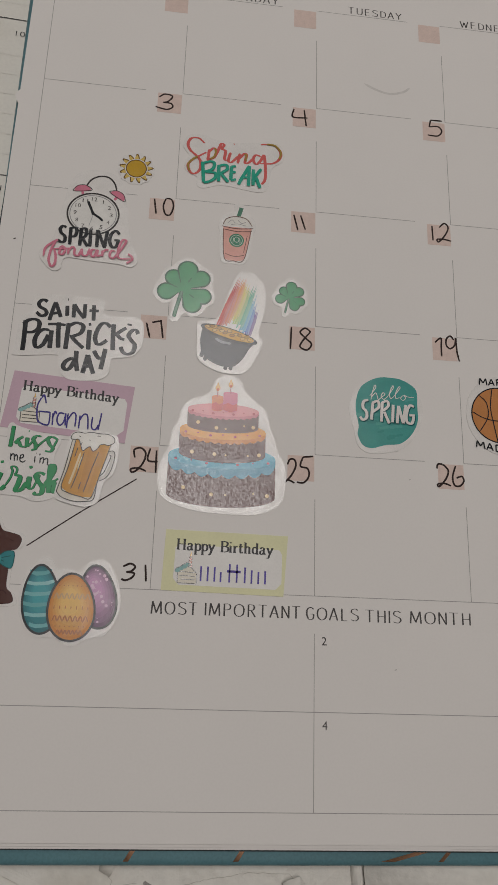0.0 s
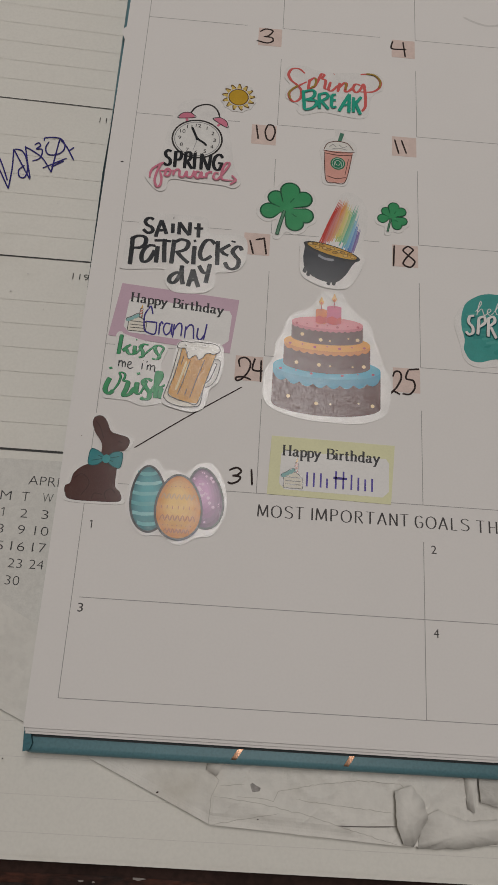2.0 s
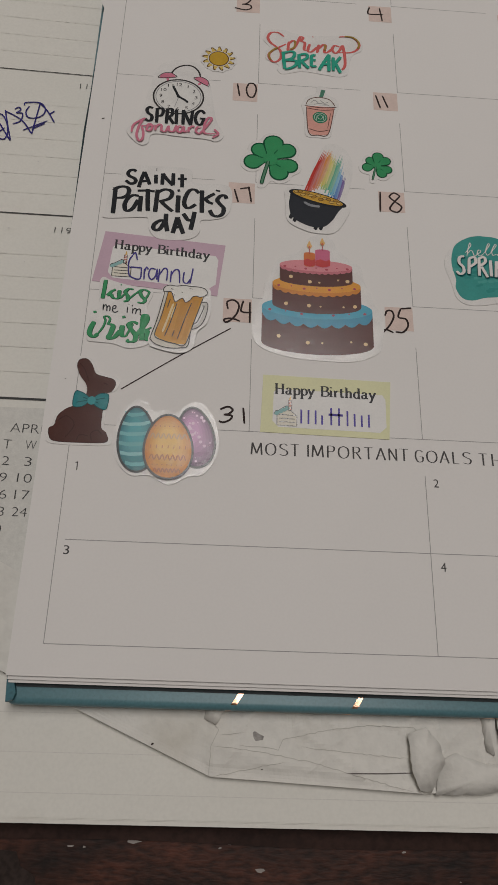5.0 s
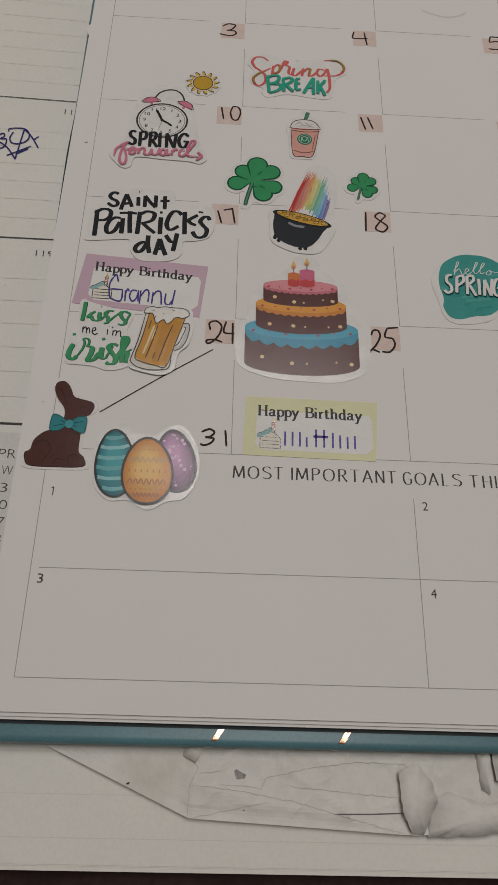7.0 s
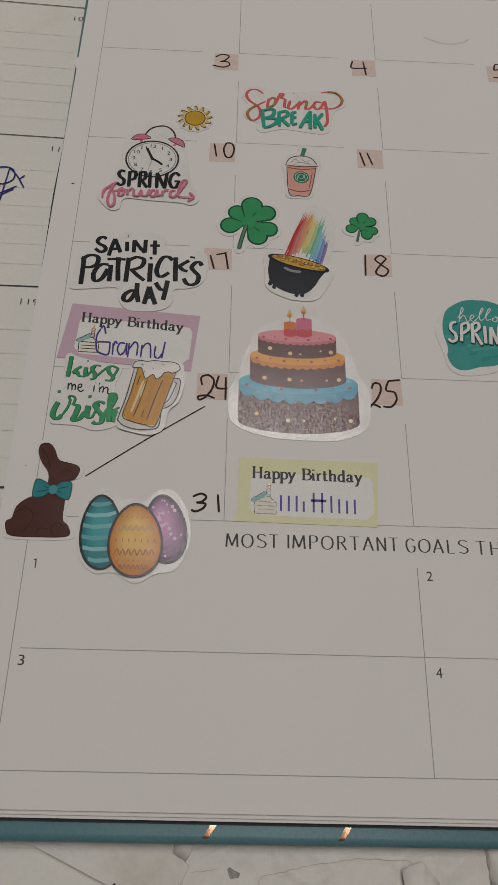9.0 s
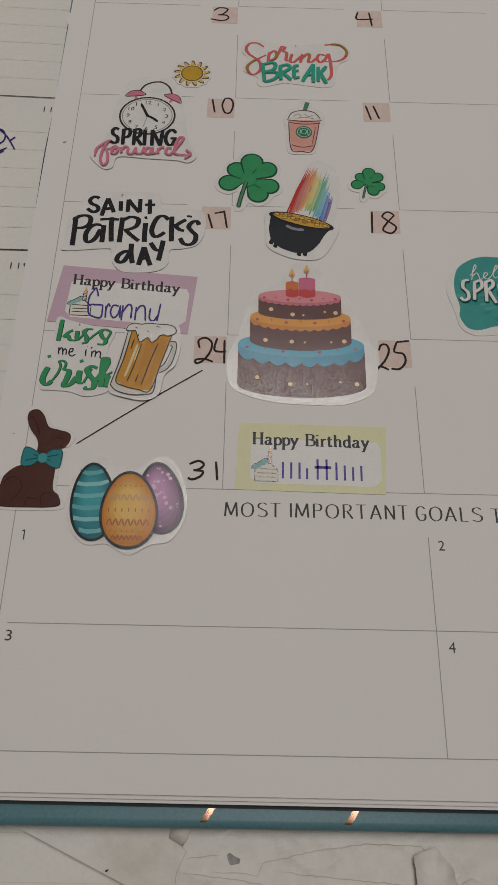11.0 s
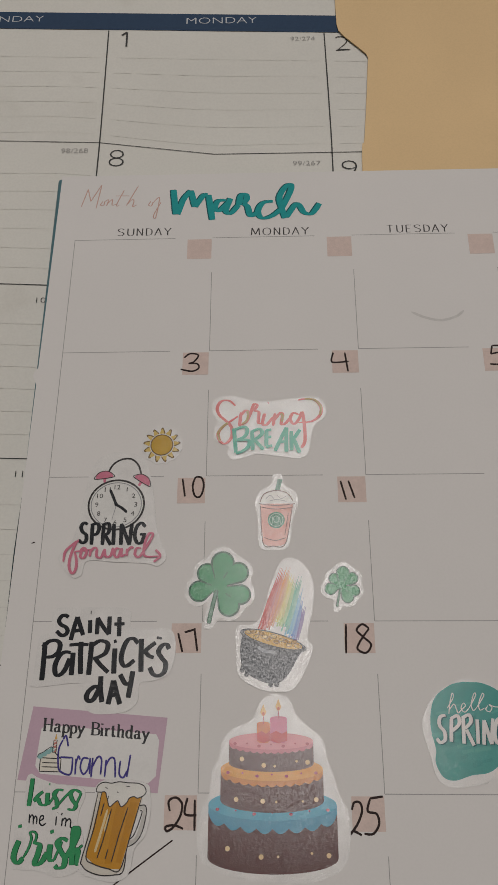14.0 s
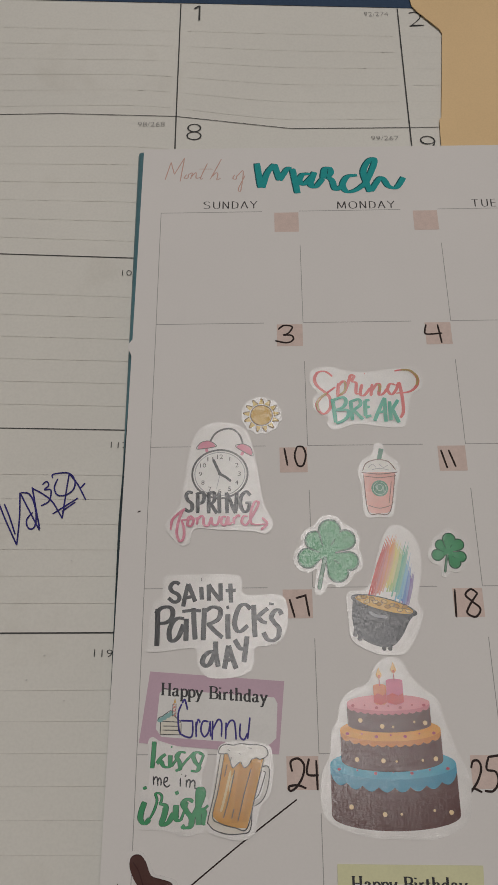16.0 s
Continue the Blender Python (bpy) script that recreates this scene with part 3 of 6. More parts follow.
# cover board: flat top, rounded fore edge and foot
def board(x0, y0, x1, y1, z0, z1, r):
    return slab(x0, y0, z0, x1, y1, z1, r, 5)


hard = board(-8.9, -64.2, 207, 221.5, 5.35, 9.4, 1.6)
for v in hard.verts:
    if v.co.x < 50:
        v.co.x += 2.1 * min(1.0, max(0.0, (125 - v.co.y) / 155))
cover = part("cover", hard, TEAL, planner, "teal hard cover with copper stripes")


def cover_left(y):
    return -8.9 + 2.1 * min(1.0, max(0.0, (125 - y) / 155))


part("corner_fold", plate([(-7.0, -58.0), (-5.6, -58.2), (-5.2, -60.2), (-4.7, -62.0), (-5.2, -63.4), (-6.6, -63.8)], 8.0, 11.0), TEAL_DARK, cover, "turned-in cover corner")
# near-black strip on the cover paints the page's shadow along its left edge
worn = [(cover_left(y) + 0.35 + 1.3 * max(0.0, (y - 96) / 34), y) for y in np.linspace(130, -40, 50)]
part("page_shade_strip", plate([*worn, (-6.0, -40), (-6.0, 130)], 8.6, 9.46), surface("page_shade_dark", (0.016, 0.036, 0.045), 0.6, 0.3, 90, 900, 0.2, 0.0002, 0.3), cover, "dark strip painted for the shade beside the page")


def page_left(y):
    return -7.0 + 0.55 * max(0.0, (y - 60) / 160) - (1.3 * max(0.0, 1 - abs(y - 147.4) / 2.2) ** 0.5)


def page_outline(inset, drop):
    pts = [(page_left(y) + inset, y) for y in np.linspace(219.6 - inset, -58.6 - drop, 260)]
    return pts + [(205, -59.2 - drop), (205, 218.6)]


part("page_stack", plate(page_outline(0.6, 1.2), 9.4, 10.9), PAD_SIDE, planner, "stacked page edges")
# added dark sheet: its rim paints the shadow in the gap above the cover
part("gap_shade", plate(page_outline(0.9, 2.0), 9.42, 9.62), surface("gap_shade_slate", (0.045, 0.055, 0.06), 0.7, 0.1, 60, 1500, 0.1, 0.0001, 0.3), planner, "dark sheet standing in for the shaded gap under the pages")
for inset, drop, z in ((0.5, 1.35, 10.92), (0.3, 0.75, 11.3)):
    part("page_sheet", plate(page_outline(inset, drop), z, z + 0.2), PAGE, planner)
page = part("page", plate(page_outline(0, 0), 11.78, ZP), PAGE, planner, "printed March month page")


def cover_stripe(x0, run, w):
    """Copper foil running across the cover's foot and over its rounded edge."""
    prof = [(-60.0, 9.45)] + [(-62.62 - 1.63 * math.sin(a), 7.8 + 1.65 * math.cos(a)) for a in np.linspace(0, math.pi / 2, 7)] + [(-64.26, 6.4)]
    bm = bmesh.new()
    rows, s, last = [], 0.0, prof[0]
    for y, z in prof:
        s += math.hypot(y - last[0], z - last[1])
        last = (y, z)
        x = x0 - run * s / 5.5
        rows.append((bm.verts.new((x - w / 2, y, z)), bm.verts.new((x + w / 2, y, z))))
    for (a, b), (c, d) in zip(rows, rows[1:]):
        f = bm.faces.new((a, c, d, b))
        f.smooth = True
    return bm


for x0, run, w in ((43.4, 3.6, 1.25), (69.6, 3.6, 1.25), (117.4, 22.0, 3.6), (121.6, 5.4, 1.2), (150.0, 4.0, 1.2)):
    part("foil_stripe", cover_stripe(x0, run, w), COPPER, cover, "shiny copper foil stripe")

# printed month grid
COL = 43.0
GRID = [194.3, 154.6, 116.2, 77.6, 38.6, 0.0]
ZI = ZP + 0.02


def grid_lines():
    bm = bmesh.new()
    def seg(x0, y0, x1, y1):
        add_ribbon(bm, [Vector((x0, y0, 0)), Vector(((x0 + x1) / 2, (y0 + y1) / 2, 0)), Vector((x1, y1, 0))], 0.17, ZI, 0, 1)
    for c in range(4):
        for r, y in enumerate(GRID):
            if r < 5:
                seg(c * COL, y, c * COL + 31.5, y)
        for r in range(5):
            seg((c + 1) * COL, GRID[r] - 12.6, (c + 1) * COL, GRID[r + 1])
    seg(0, 194.3, 0, -51.9)
    seg(0, 0, 172, 0)
    seg(1.8, -28.8, 172, -28.8)
    seg(0, -51.9, 172, -51.9)
    seg(86, -9.6, 86, -51.9)
    return bm


part("month_grid", grid_lines(), INK_GREY, page, "thin grey printed grid")
for c in range(3):
    for r in range(5):
        x, y = (c + 1) * COL, GRID[r]
        part("date_square", plate([(x - 7.7, y - 0.5), (x - 0.2, y - 0.5), (x - 0.2, y - 7.7), (x - 7.7, y - 7.7)], ZI, ZI + 0.02), INK_PEACH, page, "peach date square")
for word, x0, x1 in (("SUNDAY", 13.3, 30.0), ("MONDAY", 55.1, 72.8), ("TUESDAY", 96.9, 115.5), ("WEDNESDAY", 136.5, 162.0)):
    for letter in typed(set_type(word, TYPE, 2.6), x0, 195.7 if x0 < 20 else 195.0, x1, 198.4 if x0 < 20 else 197.7, -0.005, 0.38, ZI, 0.66):
        part("heading_letter", letter, INK_TEXT, page)
for word, x0, x1, y in (("MOST", 43.7, 55.3, -6.0), ("IMPORTANT", 57.5, 82.2, -5.95), ("GOALS", 84.0, 97.7, -6.05), ("THIS", 99.7, 109.2, -6.2), ("MONTH", 111.9, 128.3, -6.1)):
    for letter in typed(set_type(word, TYPE, 2.3), x0, y, x1, y + 3.1, 0.0, 0.42, ZI, 0.68):
        part("heading_letter", letter, INK_TEXT, page)
for text, x, y in (("1", 2.4, -10.9), ("2", 88.6, -11.4), ("3", 2.4, -31.2), ("4", 88.8, -31.9)):
    w = 0.35 if text == "1" else 0.65
    shape_of = strokes([[(x - 0.35, y + 0.75), (x + 0.1, y + 1.05)], [(x + 0.1, y + 1.05), (x + 0.1, y - 1.05)]], 0.24, ZI, 0, 1) if text == "1" else printed(text, x - w, y - 1.05, x + w, y + 1.05, ZI)
    part("goal_number", shape_of, INK_TEXT, page)
INK_ROSE = ink("rose_script", (0.60, 0.38, 0.32))
part("month_of_script", strokes(pen("0.8,207.2 2.5,214.2;2.5,214.2 3.7,209.3;3.7,209.3 6.8,215.9;6.8,215.9 5.6,206.4;7.6,209.2 6.9,207.8 8.0,207.8 8.2,209.2;8.2,209.1 9.4,209.8 8.9,207.4;9.2,208.3 10.6,209.9 10.7,207.7 11.9,208.0;14.2,213.5 12.1,207.7 12.9,207.5;11.5,211.3 16.0,211.2;18.7,215.2 15.2,207.2;15.7,208.1 17.0,209.7 17.6,209.0 17.3,206.9 18.5,207.5;23.0,208.8 22.4,207.4 23.3,207.0 23.7,208.5;23.7,208.1 25.7,210.2 24.9,202.6 24.2,203.4 26.3,208.4"), 0.34, ZI, 0.35), INK_ROSE, page)

# handwritten dates and the pen line
for text, x, y, w, h in (("5", 125.4, 152.0, 5.0, 6.0), ("18", 81.7, 73.3, 6.2, 7.0)):
    part("written_date", strokes(fitted(lettered(text, 0.8), x - w / 2, y - h / 2, x + w / 2, y + h / 2, 0.03), 0.53, ZI + 0.04, 0, 0.8), INK_PEN, page, "handwritten date in dark pen")
for one in (
    "35.7,152.4 37.4,153.7 39.8,153.2 38.6,151.1 37.0,150.5;37.0,150.5 39.5,150.4 40.0,149.0 38.1,148.0 34.8,148.7",
    "78.7,153.4 78.1,150.9 79.0,150.2 83.1,150.5;82.0,153.4 82.7,147.3",
    "36.6,115.5 37.4,110.4;40.1,115.9 39.4,113.4 40.1,110.6 41.6,110.5 42.4,113.4 41.7,115.7 40.1,115.9",
    "79.1,114.5 80.4,109.2;81.2,114.5 82.7,109.6",
    "122.9,115.1 123.0,110.0;125.2,114.8 126.9,116.4 128.1,115.1 127.1,112.4 124.9,109.7 124.4,110.5 126.6,110.7 128.9,110.3",
    "37.0,74.7 38.2,70.1;38.6,74.9 40.9,75.5 41.1,75.3 41.9,70.3",
    "122.1,75.5 124.0,77.0 124.0,74.2 124.0,71.1;128.0,76.7 126.9,77.9 125.7,76.8 125.6,74.9 126.7,73.8 128.2,75.1 128.6,77.4 128.8,73.0 129.4,69.9",
    "36.6,34.8 36.3,36.9 38.0,37.6 39.4,36.2 39.0,33.7 37.5,31.5 36.1,30.7 35.8,31.6 37.8,31.9 39.8,31.2;40.6,37.6 40.1,34.3 42.8,34.0;42.3,37.2 42.4,30.8",
    "78.3,35.3 78.9,36.8 80.2,36.8 80.6,35.1 79.5,32.5 77.8,30.4 77.5,29.9 78.4,31.0 80.3,30.2;82.6,37.7 81.9,35.1 83.9,34.5 84.3,32.4 82.9,30.5 80.9,30.5;82.6,37.7 85.5,38.1",
    "121.0,36.7 121.4,38.0 123.0,37.8 124.3,36.2 123.6,34.0 122.2,32.2 121.3,31.5 121.1,32.2 123.0,32.5 124.9,31.9;126.5,37.8 125.5,34.6 125.9,32.2 127.5,32.0 128.7,33.4 128.2,34.8 126.6,34.2",
    "35.7,5.6 37.6,6.4 38.8,5.6 37.9,4.5 36.6,4.2;36.6,4.2 38.6,4.0 38.2,2.9 36.6,2.1 35.5,2.4;41.4,6.3 41.8,2.0",
):
    part("written_date", strokes(pen(one), 0.53, ZI + 0.04, 0, 0.8), INK_PEN, page, "handwritten date in dark pen")
part("pen_line", strokes([[(37.5, 28.9), (24.0, 19.5), (10.9, 9.8)]], 0.32, ZI + 0.04, 0, 0.9), INK_PEN, page)
SMUDGE = ink("smudge", (0.62, 0.60, 0.575))
part("smudge", strokes([[(102, 166.6), (106, 164.6), (110.5, 163.6), (115, 164.8), (117.4, 166.8)]], 0.8, ZI, 0, 0.2), SMUDGE, page)
for x, y, w in ((-2.3, 98.0, 0.5), (107.5, -18.0, 0.25), (109.4, 41.0, 0.6), (113, 33.0, 0.2), (-3.0, 12.0, 0.2)):
    part("ink_speck", plate(oval(x, y, w, w * 0.35, 20, 8), ZI, ZI + 0.03), SMUDGE if w > 0.55 else INK_PEN, page)

# ---- manila folder, half under the planner ----
folder = root("file_folder", 200, 260, ZD, "plain yellow manila file folder under the planner", "folder")
def folder_leaf(g):
    side = [(89.4 + g, 120), (91.6 + g, 224), (93.0 + g, 238), (94.8 + g, 255), (96.6 + g, 273)]
    tab = [(96.9 + g, 275.6), (96.2 + g, 277.6), (93.6 + g, 280.8), (89.0 + g, 286.2), (87.2 + g, 289), (86.7 + g, 292), (87.0 + g, 320), (330, 320), (330, 120)]
    return smooth_line(side, 8) + [Vector((*p, 0)) for p in tab]


part("back_leaf", bent(plate([(p[0], p[1]) for p in folder_leaf(0.9)], 5.42, 5.55)), MANILA, folder)
low_leaf = part("front_leaf", bent(plate([(p[0], p[1]) for p in folder_leaf(0)], 5.70, 6.05)), MANILA, folder)

# ---- sticky tape and torn scrap at the pad's foot ----
tape = root("clear_tape", -22, -84, 4.9, "yellowed clear sticky tape holding the calendar's edge", "tape")
part("tape_strip", plate([(-70, -72.6), (-16.7, -72.4), (-15.0, -86.0), (-14.6, -91.3), (-15.6, -92.6), (-17.2, -93.8), (-24, -95.0), (-70, -94.6)], 4.98, 5.03), TAPE, tape)
SCRAP = surface("brown_scrap", (0.044, 0.031, 0.027), 0.7, 0.3, 80, 900, 0.4, 0.0002, 0.12)
scrap = root("torn_scrap", -8, -100, 0, "torn dull brown paper scrap stuck to the desk", "paper scrap")
part("scrap", plate([(-22.4, -96.2), (-18, -94.2), (-12.7, -92.8), (-6, -92.3), (-2.6, -92.6), (-1.4, -95.2), (1.7, -97.0), (2.6, -100), (6.0, -104.0), (10, -114), (-14, -118), (-19.5, -108), (-18.6, -103), (-21.4, -99.4)], 0.02, 0.14), SCRAP, scrap)
PALE_SPOT = ink("scrap_spot", (0.26, 0.235, 0.225), 0.3)
for x, y, w in ((-12.6, -95.6, 0.5), (-8.6, -98.6, 0.9), (-6.2, -100.4, 0.6), (-1.6, -103.6, 1.0), (-17.6, -103.0, 0.8)):
    star = [(x + w * (0.75 if k % 2 else 0.35) * math.cos(k * 0.52), y + w * (0.6 if k % 2 else 0.3) * math.sin(k * 0.52 + 0.3 * (k % 3))) for k in range(12)]
    part("residue_spot", plate(star, 0.14, 0.18), PALE_SPOT, scrap)

# thin smoky plastic sheet that sticks out under the pad's foot
SMOKE = surface("smoky_plastic", (0.034, 0.017, 0.013), 0.6, 0.25, 60, 700, 0.1, 0.0002, 0.12)
mat_sheet = root("desk_mat", 200, 0, 0, "thin smoky brown plastic desk mat under the calendar", "desk mat")
foot = [(x, -90.0 - 0.008 * (x + 16) + 0.3 * math.sin(x / 13)) for x in np.linspace(-14, 479, 60)]
part("mat_edge", plate([(-14, -86.7), *foot, (479, -86.7)], 0.03, 0.5), SMOKE, mat_sheet)

# ---- stickers ----
ZS = ZP + 0.16   # top of a sticker's stock
STEP = 0.02


LIFT = [0.0]


def sticker(name, outline, label, sharp=False, stock=None, lift=0.0):
    """A cut sticker: white stock with the given outline, lying on the page."""
    LIFT[0] = lift
    xs, ys = [p[0] for p in outline], [p[1] for p in outline]
    ob = root(name, sum(xs) / len(xs), sum(ys) / len(ys), ZP, label, "sticker", "stickers on the page")
    pts = outline if sharp else smooth_line(outline, 7, True)
    part("backing", plate(pts, ZP + 0.03 + lift, ZS + lift), stock or gloss("white", (0.75, 0.73, 0.705)), ob)
    return ob


def shape(name, pts, mat, ob, layer=1, label="", smooth=False):
    if smooth:
        pts = smooth_line(pts, 7, True)
    z = ZS + LIFT[0] + STEP * layer
    return part(name, plate(pts, z - 0.012, z), mat, ob, label)


def clusters(lines, reach):
    """Strokes that touch belong to one letter or mark."""
    sets = []
    for s in lines:
        dense = [(p.x, p.y) for p in smooth_line(s, 6)]
        near = [c for c in sets if any(math.dist(p, q) < reach for p in dense for q in c[1])]
        merged = ([s], dense)
        for c in near:
            sets.remove(c)
            merged = (c[0] + merged[0], c[1] + merged[1])
        sets.append(merged)
    return [c[0] for c in sets]


def drawn(name, lines, width, mat, ob, layer=2, brush=0.0, closed=False, taper=0.6, n=8, label=""):
    for group in ([lines] if closed or len(lines) < 3 else clusters(lines, 0.6 * width)):
        last = part(name, strokes(group, width, ZS + LIFT[0] + STEP * layer, brush, taper, n, closed), mat, ob, label)
    return last


BLACK = gloss("black", (0.022, 0.024, 0.028))
LINE = gloss("outline", (0.05, 0.045, 0.045))
PINK = gloss("pink", (0.62, 0.20, 0.28))
GREEN = gloss("green", (0.045, 0.30, 0.12))
DEEP_GREEN = gloss("deep_green", (0.01, 0.09, 0.04))
RED = gloss("coral_red", (0.62, 0.13, 0.12))
SEA = gloss("sea_green", (0.03, 0.36, 0.25))
AMBER = gloss("amber", (0.56, 0.27, 0.035))
AMBER_DEEP = gloss("amber_deep", (0.50, 0.23, 0.028))
FOAM = gloss("foam", (0.74, 0.72, 0.67))
CHOC = gloss("chocolate", (0.105, 0.040, 0.036))
CHOC_DEEP = gloss("chocolate_deep", (0.055, 0.020, 0.018))
PINK_ICE = gloss("pink_icing", (0.68, 0.27, 0.30))
PINK_DEEP = gloss("pink_icing_shade", (0.55, 0.17, 0.21))
ORANGE_ICE = gloss("orange_icing", (0.72, 0.33, 0.055))
ORANGE_DEEP = gloss("orange_icing_shade", (0.60, 0.23, 0.045))
BLUE_ICE = gloss("blue_icing", (0.085, 0.38, 0.52))
BLUE_DEEP = gloss("blue_icing_shade", (0.06, 0.29, 0.43))
BERRY = gloss("berry", (0.42, 0.07, 0.10))
CREAM = gloss("cream", (0.75, 0.55, 0.30))
GOLD = gloss("gold", (0.62, 0.36, 0.06))
WHITE = gloss("white", (0.75, 0.73, 0.705))
GREY = gloss("grey", (0.30, 0.30, 0.31))

# written month name, teal brush lettering
mar = pen("30.2,213.1 31.3,203.5;31.8,203.5 33.5,209.3 35.8,212.6;35.8,212.6 37.3,206.3;37.3,206.3 39.8,210.6 41.2,210.9;41.5,210.7 42.9,201.1;47.0,208.6 44.6,208.3 43.6,205.8 45.0,204.6 47.7,207.6;48.5,209.3 47.1,204.6 48.6,203.5 51.1,206.7;51.1,206.7 51.8,210.3 53.3,210.6 53.6,208.8 52.5,207.2;52.5,207.2 53.9,205.9 54.9,202.4 57.0,203.6;61.9,207.8 58.8,207.2 57.2,204.0 58.5,201.4 61.5,202.1 64.7,204.9;64.7,204.9 67.5,211.7 67.6,214.2 65.8,213.2 64.0,209.2 64.7,204.9 65.7,201.2") + pen("66.1,201.6 68.8,206.1 70.1,206.2 71.7,203.2 74.1,202.8 76.6,206.6")
part("month_name_shadow", strokes([[(x - 0.38, y + 0.12) for x, y in s] for s in mar], 2.0, ZI + 0.02, 0.5, 0.9), ink("teal_dark", (0.01, 0.11, 0.12)), page)
part("month_name", strokes(mar, 1.95, ZI + 0.06, 0.5, 0.9), ink("teal_bright", (0.02, 0.33, 0.33)), page, "teal brush-lettered month name")

# spring break
sb = sticker("spring_break_sticker", pen("45.7,139.4 50.6,139.9 54.6,138.6 60.7,138.2 66.5,139.0 73.0,139.4 75.6,137.1 75.5,133.2 72.2,130.2 70.8,122.9 68.3,121.1 63.6,121.5 56.6,122.3 50.6,120.7 48.7,122.4 48.9,124.5 45.2,126.7 45.0,130.2 46.2,131.9 44.1,135.4")[0], "glossy sticker lettered Spring Break in red and green")
drawn("script", pen("50.7,136.9 48.8,138.5 46.6,138.2 45.6,136.1 46.4,133.9 48.3,132.1 49.7,130.2 49.7,127.3 48.1,125.5 46.6,126.2 46.0,128.4 47.0,130.2 48.8,131.7 51.4,133.6;52.3,134.8 51.9,130.6;52.0,133.6 53.6,135.4 54.4,134.3 53.9,132.1 52.3,131.0;54.3,132.5 55.5,136.2 56.0,137.3 56.8,136.9 56.2,135.4 57.3,134.7 57.1,131.8 58.1,131.4;58.9,134.4 58.3,131.4 59.4,131.0 61.3,133.3;59.8,137.6 60.0,137.7;61.8,134.4 61.2,130.7;61.5,132.2 63.1,134.4 63.9,134.0 63.5,131.2 64.7,131.4 66.0,133.1") + pen("68.4,134.0 66.8,134.4 66.0,132.6 67.0,131.1 68.4,132.6 69.2,134.8;69.4,134.9 69.9,130.4 69.9,126.0 68.9,124.0;68.2,131.5 72.0,131.9 74.2,133.7 74.6,136.2 72.8,138.4 70.1,138.7 68.3,138.4"), 0.95, RED, sb, 3, 0.5, label="coral red script word")
drawn("script_tint", pen("46.6,126.2 46.0,128.4 47.0,130.2 48.8,131.7;74.2,133.7 74.6,136.2 72.8,138.4 70.1,138.7;53.9,135.2 54.3,134.3 53.9,132.3 52.6,131.2;63.3,134.2 63.9,133.6 63.6,131.8"), 0.6, gloss("olive", (0.36, 0.24, 0.06)), sb, 12)
drawn("capitals", pen("50.4,129.9 51.0,122.7;49.9,129.2 53.1,130.3 54.1,129.2 53.3,127.4 51.0,126.3;51.5,126.3 54.4,126.3 54.4,124.5 52.8,123.1 51.0,122.5;55.4,129.2 55.6,123.4;55.2,128.8 57.5,129.6 58.1,128.1 56.0,126.3;56.2,126.3 58.5,123.5;59.4,129.2 59.3,124.5;59.3,129.2 60.7,129.4;59.4,127.1 60.7,127.3;59.3,124.2 60.9,124.7;61.7,123.1 63.3,126.7 64.9,130.0;64.9,130.0 64.8,126.0 64.8,122.8;63.0,125.6 65.1,126.0;66.2,128.9 66.2,123.2;68.6,129.3 66.7,126.4;66.9,126.4 68.4,122.5"), 1.1, SEA, sb, 18, 0.35, taper=0.85, label="sea green capital letters")

# little sun
SUN_C = (30.5, 125.3)
sun = sticker("sun_sticker", [(SUN_C[0] + (5.4 + 0.35 * (k % 2)) * math.cos(k * math.pi / 12), SUN_C[1] + (5.4 + 0.35 * (k % 2)) * math.sin(k * math.pi / 12)) for k in range(24)], "small yellow smiling-free sun sticker with short rays".replace("smiling-free ", ""))
for k in range(13):
    a = k * 2 * math.pi / 13
    ray = moved([(-0.75, 3.35), (0.75, 3.35), (0.35, 4.6), (0, 5.05), (-0.35, 4.6)], *SUN_C, 1, math.degrees(a))
    shape("ray", ray, gloss("ray_gold", (0.66, 0.48, 0.14)), sun)
    drawn("ray_outline", [ray[1:]], 0.3, gloss("umber", (0.16, 0.09, 0.03)), sun, 3)
shape("disc", oval(*SUN_C, 3.0, 3.0), gloss("sun_gold", (0.54, 0.33, 0.035)), sun)
drawn("rim", [oval(*SUN_C, 3.0, 3.0)], 0.3, gloss("umber", (0.16, 0.09, 0.03)), sun, 2, closed=True, n=2)

# alarm clock, spring forward
clock = sticker("clock_sticker", pen("16.9,123.1 21.1,123.1 23.5,122.6 26.8,119.7 29.0,110.7 30.7,100.1 32.9,95.4 32.9,93.1 31.0,91.6 27.9,92.3 19.8,92.7 12.6,93.0 11.3,89.3 8.7,88.9 5.0,93.1 5.8,95.8 8.4,99.5 9.6,107.1 11.3,116.9 13.5,121.4")[0], "glossy alarm clock sticker lettered Spring forward in black and pink", lift=0.15)
CC = (19.1, 108.2)
shape("dial", oval(*CC, 7.3, 6.7, 0, 40), gloss("dial", (0.74, 0.73, 0.70)), clock)
drawn("case_ring", [oval(*CC, 7.45, 6.85, 0, 40)], 0.52, LINE, clock, 2, closed=True, n=2, label="dark clock case ring")
drawn("case_ring_inner", [oval(*CC, 6.75, 6.15, 0, 40)], 0.22, GREY, clock, 2, closed=True, n=2)
drawn("handle", pen("16.0,116.6 17.5,119.6 19.9,121.1 22.5,121.1 24.5,119.2 25.4,116.4"), 0.5, LINE, clock, 2)
